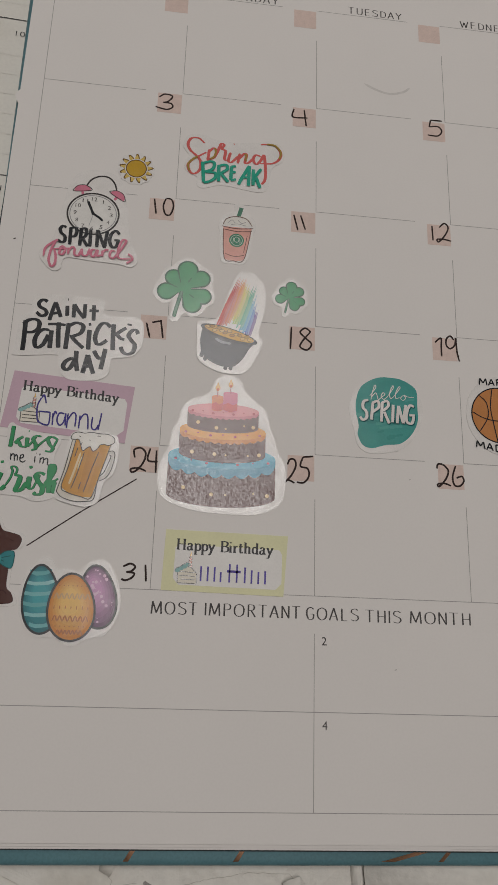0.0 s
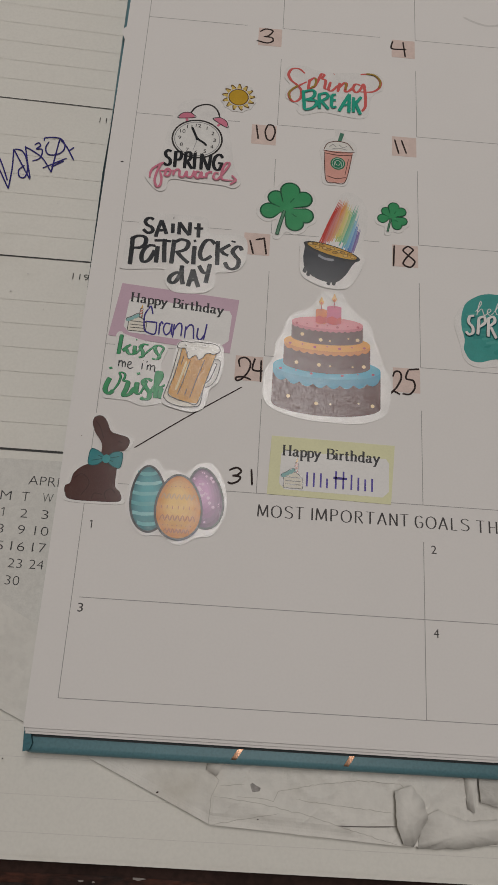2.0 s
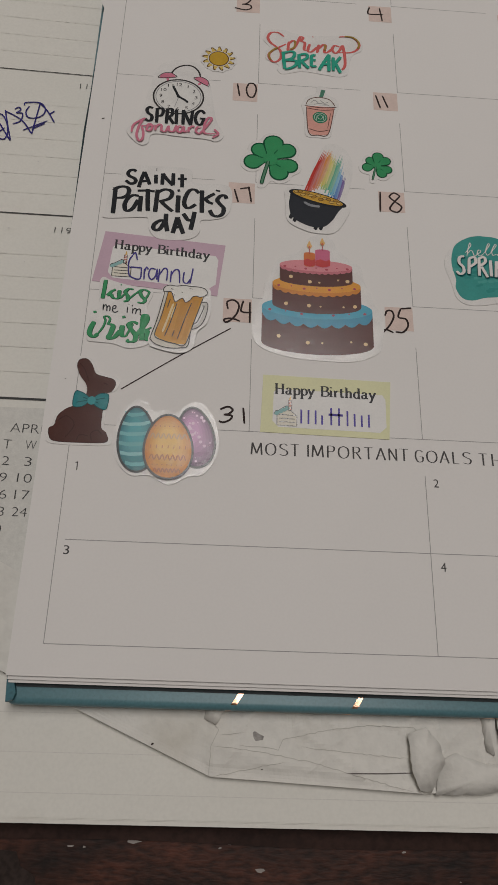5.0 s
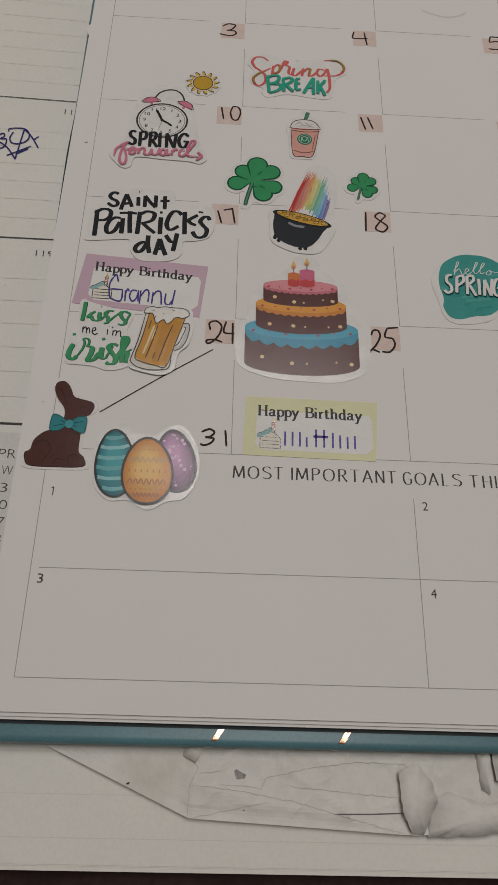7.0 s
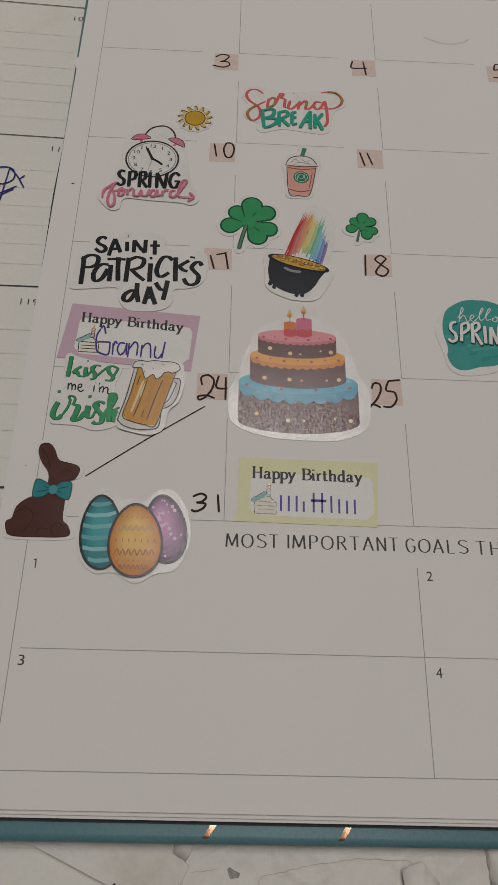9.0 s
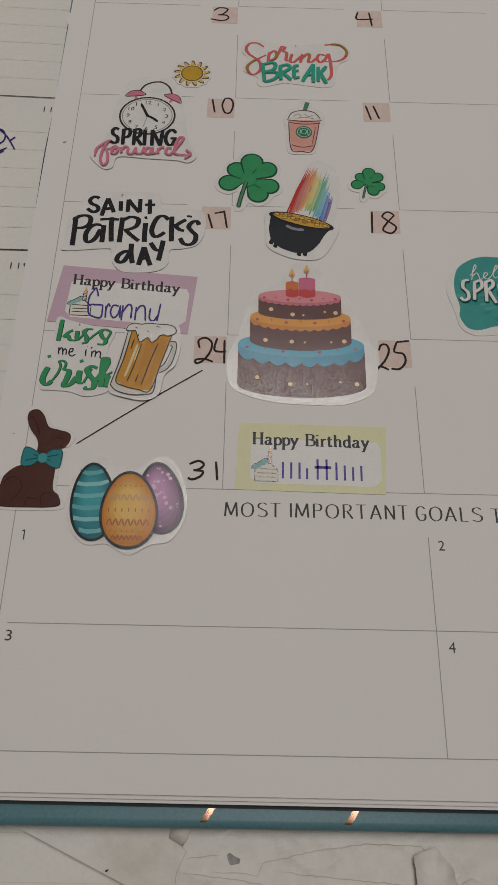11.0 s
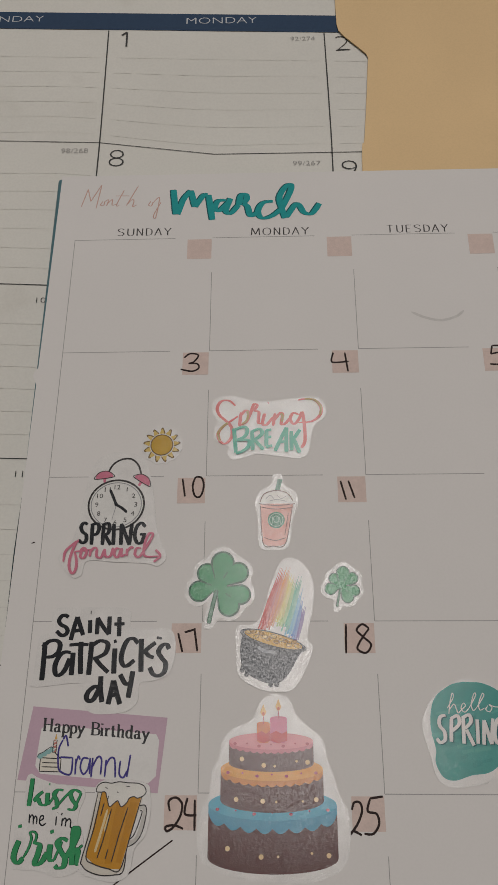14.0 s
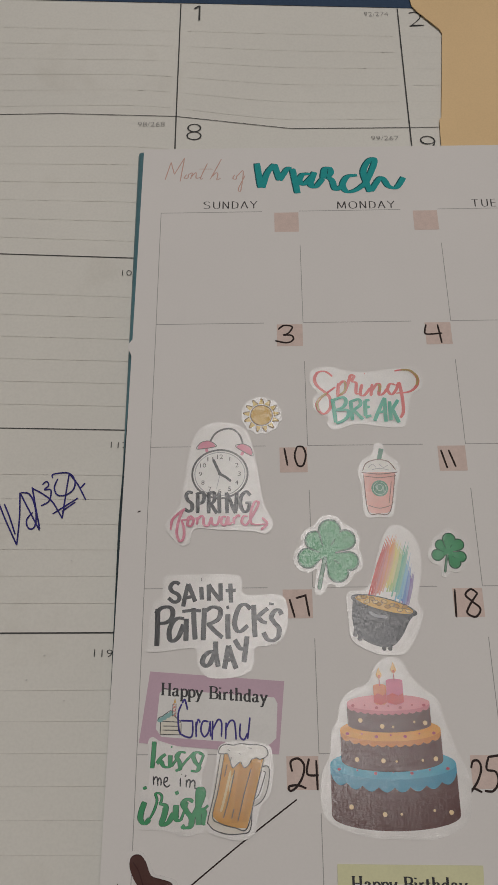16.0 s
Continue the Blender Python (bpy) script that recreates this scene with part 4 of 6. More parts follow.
for x, y, turn in ((15.3, 116.2, 8), (25.8, 115.0, -32)):
    shape("bell", moved([(-2.5, -0.5), (2.5, -0.5), (2.1, 0.6), (0.9, 1.4), (-0.9, 1.4), (-2.1, 0.6)], x, y, 1, turn), PINK, clock, 3, "pink alarm bell")
    drawn("bell_outline", [moved([(-2.5, -0.5), (2.5, -0.5), (2.1, 0.6), (0.9, 1.4), (-0.9, 1.4), (-2.1, 0.6)], x, y, 1, turn)], 0.22, LINE, clock, 4, closed=True)
    drawn("bell_stem", [moved([(0, -1.8), (0, -0.4)], x, y, 1, turn)], 0.8, PINK, clock, 2)
for h in range(1, 13):
    a = math.pi / 2 - h * math.pi / 6
    x, y = CC[0] + 5.25 * math.cos(a), CC[1] + 4.9 * math.sin(a)
    w = 0.33 if h in (1,) else 0.42 if h < 10 else 0.8
    if h == 1:
        drawn("dial_number", [[(x, y - 0.6), (x + 0.05, y + 0.6)]], 0.24, LINE, clock, 3)
        continue
    part("dial_number", printed(str(h), x - w, y - 0.62, x + w, y + 0.62, ZS + LIFT[0] + STEP * 3), LINE, clock)
drawn("hour_hand", [[(CC[0], CC[1]), (CC[0] + 1.8, CC[1] - 1.1), (CC[0] + 3.0, CC[1] - 2.2)]], 0.7, BLACK, clock, 4, taper=0.2)
drawn("minute_hand", [[(CC[0], CC[1]), (CC[0] - 0.9, CC[1] + 2), (CC[0] - 1.9, CC[1] + 4.2)]], 0.75, BLACK, clock, 4, taper=0.2)
drawn("second_hand", [[(CC[0] + 0.2, CC[1] + 0.4), (CC[0] - 0.9, CC[1] - 4.2)]], 0.14, GREY, clock, 4)
shape("hub", oval(*CC, 0.5, 0.5, 0, 10), BLACK, clock, 6)
drawn("capitals", pen("11.9,102.8 10.9,103.2 10.2,102.2 10.6,100.9 11.7,99.9 11.8,98.4 10.9,97.8 9.8,98.6;13.2,102.9 13.3,97.3;12.7,102.5 14.4,103.0 15.0,101.9 14.6,100.3 13.4,99.9;16.2,102.9 16.2,97.2;15.7,102.6 17.4,103.0 17.8,101.6 17.4,100.3 16.4,99.9;16.7,99.9 18.4,97.2;18.9,102.9 19.1,97.2;21.1,97.2 20.9,102.9;20.9,102.9 23.3,97.2;23.3,97.2 23.7,102.9;27.3,102.0 26.2,103.1 25.0,102.0 24.6,99.7 25.3,97.8 26.5,97.8 27.1,99.7;25.9,100.0 27.6,100.0"), 1.05, BLACK, clock, 7, 0.35, taper=0.85, label="black capital letters")
drawn("script", pen("6.4,92.8 6.7,95.4 8.4,97.3 10.0,98.4 9.2,97.6 8.2,94.4 8.0,91.6 8.9,89.7 9.8,90.7 9.8,93.2 9.1,95.4;9.1,95.4 10.8,95.4 10.7,94.1 11.7,93.8 12.3,95.4 11.5,96.4 10.8,95.6 13.0,95.9;13.3,96.1 13.2,94.1;13.3,95.4 14.2,96.4 15.0,96.1;15.0,96.1 15.0,94.2 16.2,93.9 17.0,96.1;17.0,96.1 17.3,94.2 18.6,94.2 19.2,96.4;20.9,96.1 19.9,96.1 19.6,94.5 20.6,93.9 21.4,96.1 21.5,94.2 22.5,94.6;22.9,96.1 22.9,94.2;22.9,95.5 23.9,96.5 24.5,96.2") + pen("26.6,96.2 25.4,96.2 25.0,94.6 26.0,93.9 27.1,95.2 29.4,99.6 28.4,100.1 27.5,97.8 27.3,94.9 28.2,94.0 31.1,94.1;30.3,95.8 31.6,94.2 30.0,92.6"), 0.75, PINK, clock, 22, 0.35, label="pink script word")

# iced drink cup
cup = sticker("cup_sticker", [(61.0, 116.2), (63.4, 116.2), (63.9, 113.6), (66.9, 111.4), (67.6, 108.4), (66.2, 104), (64.8, 96.6), (61, 95.8), (57.4, 96.6), (57.0, 104), (56.2, 108.4), (57.4, 111.6), (60.4, 113.4)], "small sticker of a pink iced drink cup with a green badge")
shape("cup_body", [(57.6, 108.2), (66.3, 108.2), (65.9, 105), (64.2, 97.4), (63, 96.8), (59.4, 96.8), (58.4, 97.4), (57.9, 103)], gloss("salmon", (0.70, 0.36, 0.30)), cup, 1, "salmon pink cup")
shape("cream_dome", oval(62.2, 108.7, 4.4, 3.7, 0, 20, 0, 180), FOAM, cup, 2)
shape("straw", [(61.6, 112.0), (62.8, 112.0), (63.6, 114.9), (62.3, 115.1)], gloss("straw_green", (0.08, 0.22, 0.15)), cup, 3)
drawn("lid_rim", [[(57.2, 108.2), (62, 107.7), (66.8, 108.2)], [(57.5, 108.6), (58.6, 110.8), (61.4, 111.8), (64.6, 111.2), (66.4, 108.8)], [(57.7, 107.6), (58.3, 97.6), (61, 96.7), (64.2, 97.5), (66.1, 107.6)]], 0.26, gloss("umber_line", (0.14, 0.07, 0.06)), cup, 4)
drawn("cup_band", pen("57.9,107.2 62.0,106.7 66.4,107.2;58.5,99.0 61.4,98.2 64.3,98.9;65.0,105.6 64.0,99.6"), 0.2, gloss("umber_line", (0.14, 0.07, 0.06)), cup, 5)
drawn("cream_swirl", [[(59, 109.4), (60.2, 110.5), (61.2, 109.6)], [(62, 110.6), (63.2, 109.6), (64.4, 110.2)], [(60, 108.9), (62, 109.3), (64.6, 108.8)]], 0.16, GREY, cup, 5)
shape("badge", oval(61.8, 103.7, 2.25, 2.25), gloss("badge_green", (0.03, 0.20, 0.11)), cup, 3, "round green badge")
drawn("badge_mark", [oval(61.8, 103.7, 1.75, 1.75, 0, 16), oval(61.8, 103.9, 0.7, 0.9, 0, 10)], 0.2, gloss("badge_pale", (0.45, 0.58, 0.50)), cup, 5, closed=True, n=2)
drawn("badge_mark", [[(60.7, 102.6), (60.9, 104.6)], [(62.7, 104.6), (62.9, 102.6)]], 0.2, gloss("badge_pale", (0.45, 0.58, 0.50)), cup, 6)


def drop_leaf(cx, cy, dx, dy, r, grow=0.0):
    """A lobe: round at its end, running to a point at the leaf's centre."""
    d, a = math.hypot(dx, dy), math.atan2(dy, dx)
    open_by = math.acos(min(0.98, (r + grow) / d))
    return [(cx, cy)] + [(cx + dx + (r + grow) * math.cos(w), cy + dy + (r + grow) * math.sin(w)) for w in [a + math.pi - open_by - (2 * math.pi - 2 * open_by) * k / 22 for k in range(23)]]


def clover(cx, cy, size, turn, name, label):
    """Three heart-shaped leaves and a curved stem."""
    lobes = [(1.4, 6.3, 3.3), (-2.6, 3.7, 2.75), (-4.5, -0.9, 2.9), (5.4, 3.8, 2.9), (6.1, -1.8, 2.7), (3.1, -4.5, 3.0)]
    lobes = [(*moved([(x, y)], 0, 0, size, turn)[0], r * size) for x, y, r in lobes]
    stem = moved([(0.0, -0.6), (-0.7, -3.4), (-1.4, -6.4), (-1.9, -9.0)], cx, cy, size, turn)
    ring = []
    for k in range(30):
        d = k * math.pi / 15
        reach = [4.4 * size]
        for x, y, r in [*lobes, *((sx - cx, sy - cy, 0.5 * size) for sx, sy in stem)]:
            along, off = x * math.cos(d) + y * math.sin(d), y * math.cos(d) - x * math.sin(d)
            if along > 0 and abs(off) < r + 0.9:
                reach.append(along + math.sqrt((r + 0.9) ** 2 - off * off))
        ring.append((cx + max(reach) * math.cos(d), cy + max(reach) * math.sin(d)))
    ob = sticker(name, ring, label)
    for k, (a, b) in enumerate(((1, 2), (4, 5), (0, 3))):
        for x, y, r in (lobes[a], lobes[b]):
            shape("leaf_outline", drop_leaf(cx, cy, x, y, r * 0.79, 0.38 * size + 0.1), DEEP_GREEN, ob, 1 + 3 * k + (0.4 if (x, y, r) == lobes[b] else 0))
        for x, y, r in (lobes[a], lobes[b]):
            shape("leaf_lobe", drop_leaf(cx, cy, x, y, r * 0.79), GREEN, ob, 2 + 3 * k + (0.4 if (x, y, r) == lobes[b] else 0))
        mx, my = (lobes[a][0] + lobes[b][0]) / 2, (lobes[a][1] + lobes[b][1]) / 2
        drawn("leaf_vein", [[(cx + mx * 0.45, cy + my * 0.45), (cx + mx * 0.8, cy + my * 0.8)]], size * 0.4, gloss("vein_green", (0.015, 0.15, 0.06)), ob, 3.2 + 3 * k, taper=0.3)
    shape("leaf_heart", moved(oval(0.6, 0.2, 2.0, 2.3), cx, cy, size, turn), GREEN, ob, 11.6)
    drawn("stem_outline", [stem], size * 1.15, DEEP_GREEN, ob, 12, taper=0.6)
    drawn("stem", [stem], size * 0.6, gloss("stem_green", (0.10, 0.24, 0.15)), ob, 12.6, taper=0.5)
    return ob


clover(46.5, 86.0, 1.0, 0, "clover_sticker", "large green three-leaf clover sticker with white edge")
clover(77.9, 86.1, 0.56, 0, "clover_sticker", "small green three-leaf clover sticker with white edge")

# pot of gold with rainbow
pot = sticker("pot_of_gold_sticker", [(51.6, 76.0), (51.6, 70.0), (52.2, 64.6), (56.4, 61.8), (60.6, 60.8), (65.4, 61.4), (68.6, 66.0), (70.4, 71.0), (69.2, 74.0), (70.8, 81), (70.9, 87.6), (68.8, 91.8), (65.4, 93.6), (62.6, 92.2), (60.2, 86.6), (57.8, 79.0), (55.6, 76.8)], "sticker of a black pot of gold under a rainbow", lift=0.12)
TILT = -15.0
def pot_at(pts):
    return moved(pts, 60.65, 72.8, 1, TILT)


rng = random.Random(12)
RAYS = pen("57.2,74.3 63.2,91.2;58.4,74.6 63.6,91.5;59.6,76.3 64.9,91.5;60.6,77.8 65.1,90.6;61.7,77.2 65.8,89.9;62.2,76.1 66.7,89.3;63.3,74.9 68.1,89.8;64.0,73.5 67.9,86.6;64.9,72.5 68.0,84.2;65.6,72.2 68.6,82.1")
HUES = (("red", (0.50, 0.05, 0.04)), ("vermilion", (0.60, 0.13, 0.05)), ("orange", (0.66, 0.25, 0.06)), ("amber", (0.68, 0.40, 0.10)), ("yellow", (0.66, 0.56, 0.16)), ("lime", (0.36, 0.50, 0.18)), ("green", (0.14, 0.42, 0.30)), ("sky", (0.14, 0.42, 0.58)), ("blue", (0.08, 0.22, 0.52)), ("violet", (0.13, 0.06, 0.30)))
for k, ((name, col), ((bx, by), (tx, ty))) in enumerate(zip(HUES, RAYS)):
    for j in range(4):
        off, cut, top = (-0.55, 0.0, 0.5, 0.95)[j], rng.uniform(0.0, 0.12) if j else 0.0, rng.uniform(0.86, 1.0) if j else 1.0
        a = (bx + (tx - bx) * cut + off, by + (ty - by) * cut - 0.27 * off)
        b = (bx + (tx - bx) * top + off * 0.7, by + (ty - by) * top)
        m = (a[0] + (b[0] - a[0]) * 0.5, a[1] + (b[1] - a[1]) * 0.5)
        pale = (0.0, 0.0, 0.12, 0.26)[j]
        half = (0.36, 0.46, 0.40, 0.32)[j]
        shape("rainbow_ray", [(a[0] - half * 0.5, a[1]), (a[0] + half * 0.5, a[1]), (m[0] + half, m[1]), b, (m[0] - half, m[1])], gloss("rainbow_" + name + str(j), tuple(c + (0.7 - c) * pale for c in col)), pot, 1 + 0.2 * j)
body = pot_at([(p.x, p.y) for p in smooth_line([(-7.9, -0.2), (-7.5, -3.0), (-7.1, -4.9), (-5.6, -8.0), (-2.7, -9.6), (1.2, -10.0), (4.2, -8.9), (5.9, -6.0), (6.8, -2.5), (7.8, -0.2)], 6)])
shape("pot_body", body, gloss("iron", (0.03, 0.034, 0.042)), pot, 2, "round black iron pot")
shape("pot_rim", pot_at(oval(0, 0.1, 8.5, 1.95)), BLACK, pot, 3)
shape("gold_mound", pot_at(oval(0, 0.3, 7.4, 1.45)), GOLD, pot, 4, "heap of gold coins")
for k in range(13):
    x = -6.4 + k * 1.05
    shape("coin", pot_at(oval(x, 0.5 + 0.55 * math.sin(k * 2.4), 0.72, 0.42, 15 * (k % 3))), gloss(("coin_light", "coin_dark")[k % 2], ((0.66, 0.44, 0.13), (0.45, 0.25, 0.05))[k % 2]), pot, 5 + 0.12 * k)
    drawn("coin_rim", [pot_at(oval(x, 0.5 + 0.55 * math.sin(k * 2.4), 0.72, 0.42, 15 * (k % 3), 12))], 0.15, gloss("umber", (0.16, 0.09, 0.03)), pot, 7, closed=True, n=2)
for x, y in ((-5.6, -8.2), (-4.3, -8.9), (2.0, -9.7), (3.4, -9.3)):
    shape("pot_foot", pot_at([(x - 0.4, y + 0.8), (x + 0.5, y + 0.8), (x + 0.6, y - 0.9), (x + 0.1, y - 1.1), (x - 0.5, y - 0.8)]), BLACK, pot, 1.6)
drawn("pot_highlight", [pot_at([(-3.4, -2.4), (-1.2, -2.9), (1.4, -2.5)])], 0.8, gloss("iron_light", (0.26, 0.27, 0.29)), pot, 4, taper=0.2)

# Saint Patrick's Day
sp = sticker("saint_patrick_sticker", pen("4.9,80.2 6.7,81.0 14.0,81.1 22.7,81.0 24.8,79.7 25.0,76.7 27.1,75.7 33.5,75.9 36.1,74.2 36.4,68.7 34.7,64.7 31.2,63.3 28.1,62.7 27.8,58.7 25.6,56.5 21.4,55.7 16.5,56.0 14.1,58.8 13.6,61.9 12.2,62.8 1.9,61.9 1.6,64.2 1.9,71.7 2.6,74.2 4.7,75.2")[0], "sticker hand-lettered Saint Patrick's Day in black", lift=0.12)
drawn("first_line", pen("9.0,78.6 8.3,79.1 7.3,78.9 6.7,77.8 7.3,76.8 8.5,76.2 9.1,75.3 8.7,74.4 7.6,74.2 6.3,75.2;10.1,73.0 10.6,75.8 11.3,78.7;11.3,78.7 12.5,75.8 13.1,74.2;10.9,75.2 12.3,75.5;14.6,77.9 14.8,74.7;14.6,79.8 14.8,79.8;16.6,74.4 16.5,78.5;16.5,78.5 17.9,76.4 19.6,74.4;19.6,74.4 19.5,78.8;22.0,78.7 22.2,73.9;20.8,76.9 23.4,77.0"), 1.12, BLACK, sp, 2, 0.25, taper=0.92)
drawn("second_line", pen("3.7,72.5 3.8,68.2 3.8,63.4;3.2,71.3 4.7,72.7 6.5,72.9 7.5,72.0 7.3,70.2 6.0,69.1 4.4,68.9;10.4,70.0 8.9,70.1 7.6,69.1 6.8,67.1 7.0,65.1 7.9,64.6 9.2,65.7 10.3,68.6;11.0,70.0 11.0,67.2 11.0,64.6;12.8,72.6 12.9,69.4 13.3,64.9;9.9,71.8 12.3,72.0 14.7,71.9;15.5,72.6 15.4,68.9 15.3,64.7;15.8,71.8 17.4,72.8 19.1,72.5 19.6,71.5 19.0,69.8 17.2,68.8 16.1,68.6;16.6,68.6 18.1,67.0 20.1,65.3;21.4,71.0 21.4,67.8 21.5,65.0") + pen("21.0,72.6 21.7,72.8;27.1,72.2 26.0,73.3 24.6,73.1 23.6,71.3 23.1,68.7 23.7,67.0 24.8,66.9 26.4,68.2;27.9,73.3 28.0,69.6 28.2,65.4;31.5,72.4 29.9,71.2 28.5,69.9;29.0,70.2 30.0,69.2 31.2,68.8;34.9,70.8 34.3,71.9 33.2,71.7 32.3,70.2 33.1,68.8 34.2,67.4 33.9,65.4 32.6,64.5 31.2,64.9 30.3,66.5;32.4,73.8 32.3,73.2"), 1.3, BLACK, sp, 2, 0.4, taper=0.92)
drawn("third_line", pen("18.0,61.9 16.9,61.9 15.6,60.8 15.2,59.4 16.0,58.6 17.1,59.2 18.1,61.4;18.4,64.4 18.5,61.4 19.1,58.4;20.6,57.9 21.1,60.6 21.6,63.4;21.6,63.4 22.5,60.6 23.5,57.9;21.0,59.8 22.5,60.2;23.1,64.8 24.4,62.8 25.3,62.6;26.2,65.6 25.8,62.3 25.4,59.4"), 1.3, BLACK, sp, 2, 0.35, taper=0.92)


def birthday_label(name, corners, tint, tint_name, label, bars, slope, words=""):
    """A rectangular greeting label: tinted border, pale panel, slice of cake, words and a written-in line."""
    ob = sticker(name, corners, label, True, matte(tint_name, tint))
    ax, ay = corners[0]
    w = corners[1][0] - ax
    h = ay - corners[3][1]
    def at(u, v):
        return (ax + u * w - (0.055 if slope < -0.04 else 0.01) * (1 - v) * h, ay - (1 - v) * h + u * w * slope)
    r = 0.07
    panel = [at(0.09 + r * 0.5, 0.10), at(0.94 - r * 0.5, 0.10), at(0.955, 0.2), at(0.955, 0.68), at(0.93, 0.76), at(0.3, 0.76), at(0.11, 0.76), at(0.085, 0.7), at(0.08, 0.2)]
    shape("panel", panel, matte("panel", (0.74, 0.725, 0.70)), ob, 1)
    x0, y0 = at(0.10, 0.80)
    x1, _ = at(0.90, 0.80)
    for letter in typed(set_type("Happy Birthday", SERIF, 0.9), x0 - 0.2, y0 - 3.0, x1 - 0.6, y0 + 0.85, slope, 0.56, ZS + STEP * 3, 0.62):
        part("letter", letter, matte("black", (0.03, 0.03, 0.032)), ob)
    # slice of cake
    ox, oy = at(0.115, 0.13)
    def sl(pts):
        return [(ox + 0.95 * x, oy + 0.9 * y) for x, y in pts]

    drawn("cake_slice_outline", [sl(q) for q in [[(0, 0), (5.2, -0.1)], [(5.2, -0.1), (5.2, 3.0)], [(5.2, 3.0), (0, 3.3)], [(0, 3.3), (0, 0)], [(0, 3.3), (2.8, 5.2)], [(2.8, 5.2), (5.2, 3.0)], [(0.5, 1.1), (4.8, 1.0)], [(0.5, 2.1), (4.8, 2.0)]]], 0.22, LINE, ob, 3)
    shape("cake_slice", sl([(0, 0), (5.2, -0.1), (5.2, 3.0), (2.8, 5.2), (0, 3.3)]), matte("slice", (0.72, 0.68, 0.58)), ob, 2)
    for k in range(4):
        shape("frosting", sl(oval(-0.1 + 0.95 * k, 3.6 + 0.55 * k, 0.75, 0.6, 0, 12)), matte("frosting", (0.25, 0.45, 0.44)), ob, 4 + 0.2 * k)
    shape("candle", sl([(2.9, 4.6), (3.8, 4.6), (3.8, 7.6), (3.0, 7.6)]), gloss("candle_red", (0.55, 0.22, 0.18)), ob, 4)
    drawn("candle_outline", [sl([(2.9, 4.6), (3.8, 4.6), (3.8, 7.6), (3.0, 7.6)])], 0.16, LINE, ob, 6, closed=True, n=1)
    for v in (5.2, 6.1, 7.0):
        drawn("candle_stripe", [sl([(2.95, v), (3.8, v + 0.5)])], 0.28, matte("stripe", (0.72, 0.66, 0.60)), ob, 5)
    drawn("frosting_outline", [sl([(-0.8, 3.4), (-0.4, 4.2), (0.5, 4.6), (1.3, 5.2), (2.4, 5.9), (3.0, 5.6)])], 0.16, LINE, ob, 6)
    shape("flame", sl([(3.1, 7.7), (3.8, 7.8), (3.5, 9.2)]), gloss("flame", (0.68, 0.42, 0.14)), ob, 4)
    for u0, u1, v0, v1 in bars:
        u0, u1 = (u0, u1) if u1 - u0 > 0.04 else (u0 + 0.003, u1 - 0.003)
        p, q, r_, s_ = at(u0, v0), at(u1, v0), at(u1, v1), at(u0, v1)
        part("name_bar", plate([p, q, r_, s_], ZS + STEP * 2.4, ZS + STEP * 3), INK_PURPLE, ob, "purple written-in bar")
    if words:
        drawn("written_word", pen(words), 0.42, INK_BLUE_VIOLET, ob, 7, taper=0.8, label="word written in blue-violet pen")
    return ob


birthday_label("birthday_label", [(2.4, 57.4), (35.2, 54.9), (33.6, 38.5), (0.4, 41.2)], (0.55, 0.385, 0.465), "mauve", "mauve birthday label with a slice of cake drawn on it",
               [], -0.076, "10.4,49.9 9.6,47.8 9.8,44.4 10.5,43.0 12.9,42.5 13.1,46.0;10.1,46.1 13.1,46.0;10.5,50.0 11.1,50.8 11.8,48.5;13.9,45.8 14.0,42.4;13.9,44.5 14.4,46.3 14.9,45.6;16.9,45.8 15.6,45.9 15.1,44.0 15.9,42.5 16.9,43.5 17.3,46.0;17.3,46.0 17.4,42.5;17.9,46.0 17.8,41.8;17.9,44.0 19.1,46.2 20.0,45.6 20.0,42.4;21.1,45.6 21.0,41.9;21.0,44.1 22.0,45.9 23.1,45.6 23.5,41.8;24.5,45.4 24.4,42.6 25.4,41.8 26.2,43.2;26.8,46.7 26.5,44.1 26.2,41.9")
birthday_label("birthday_label", [(46.2, 15.8), (78.7, 15.4), (77.7, -0.5), (45.7, 0.0)], (0.69, 0.68, 0.42), "pale_yellow", "pale yellow birthday label with a slice of cake drawn on it",
               [(0.29, 0.31, 0.18, 0.42), (0.345, 0.365, 0.18, 0.42), (0.40, 0.42, 0.18, 0.42), (0.45, 0.47, 0.18, 0.34), (0.52, 0.54, 0.18, 0.48), (0.58, 0.60, 0.18, 0.48), (0.51, 0.62, 0.34, 0.38), (0.645, 0.665, 0.18, 0.44), (0.70, 0.72, 0.18, 0.40), (0.755, 0.775, 0.18, 0.38), (0.81, 0.83, 0.18, 0.40)], -0.014)

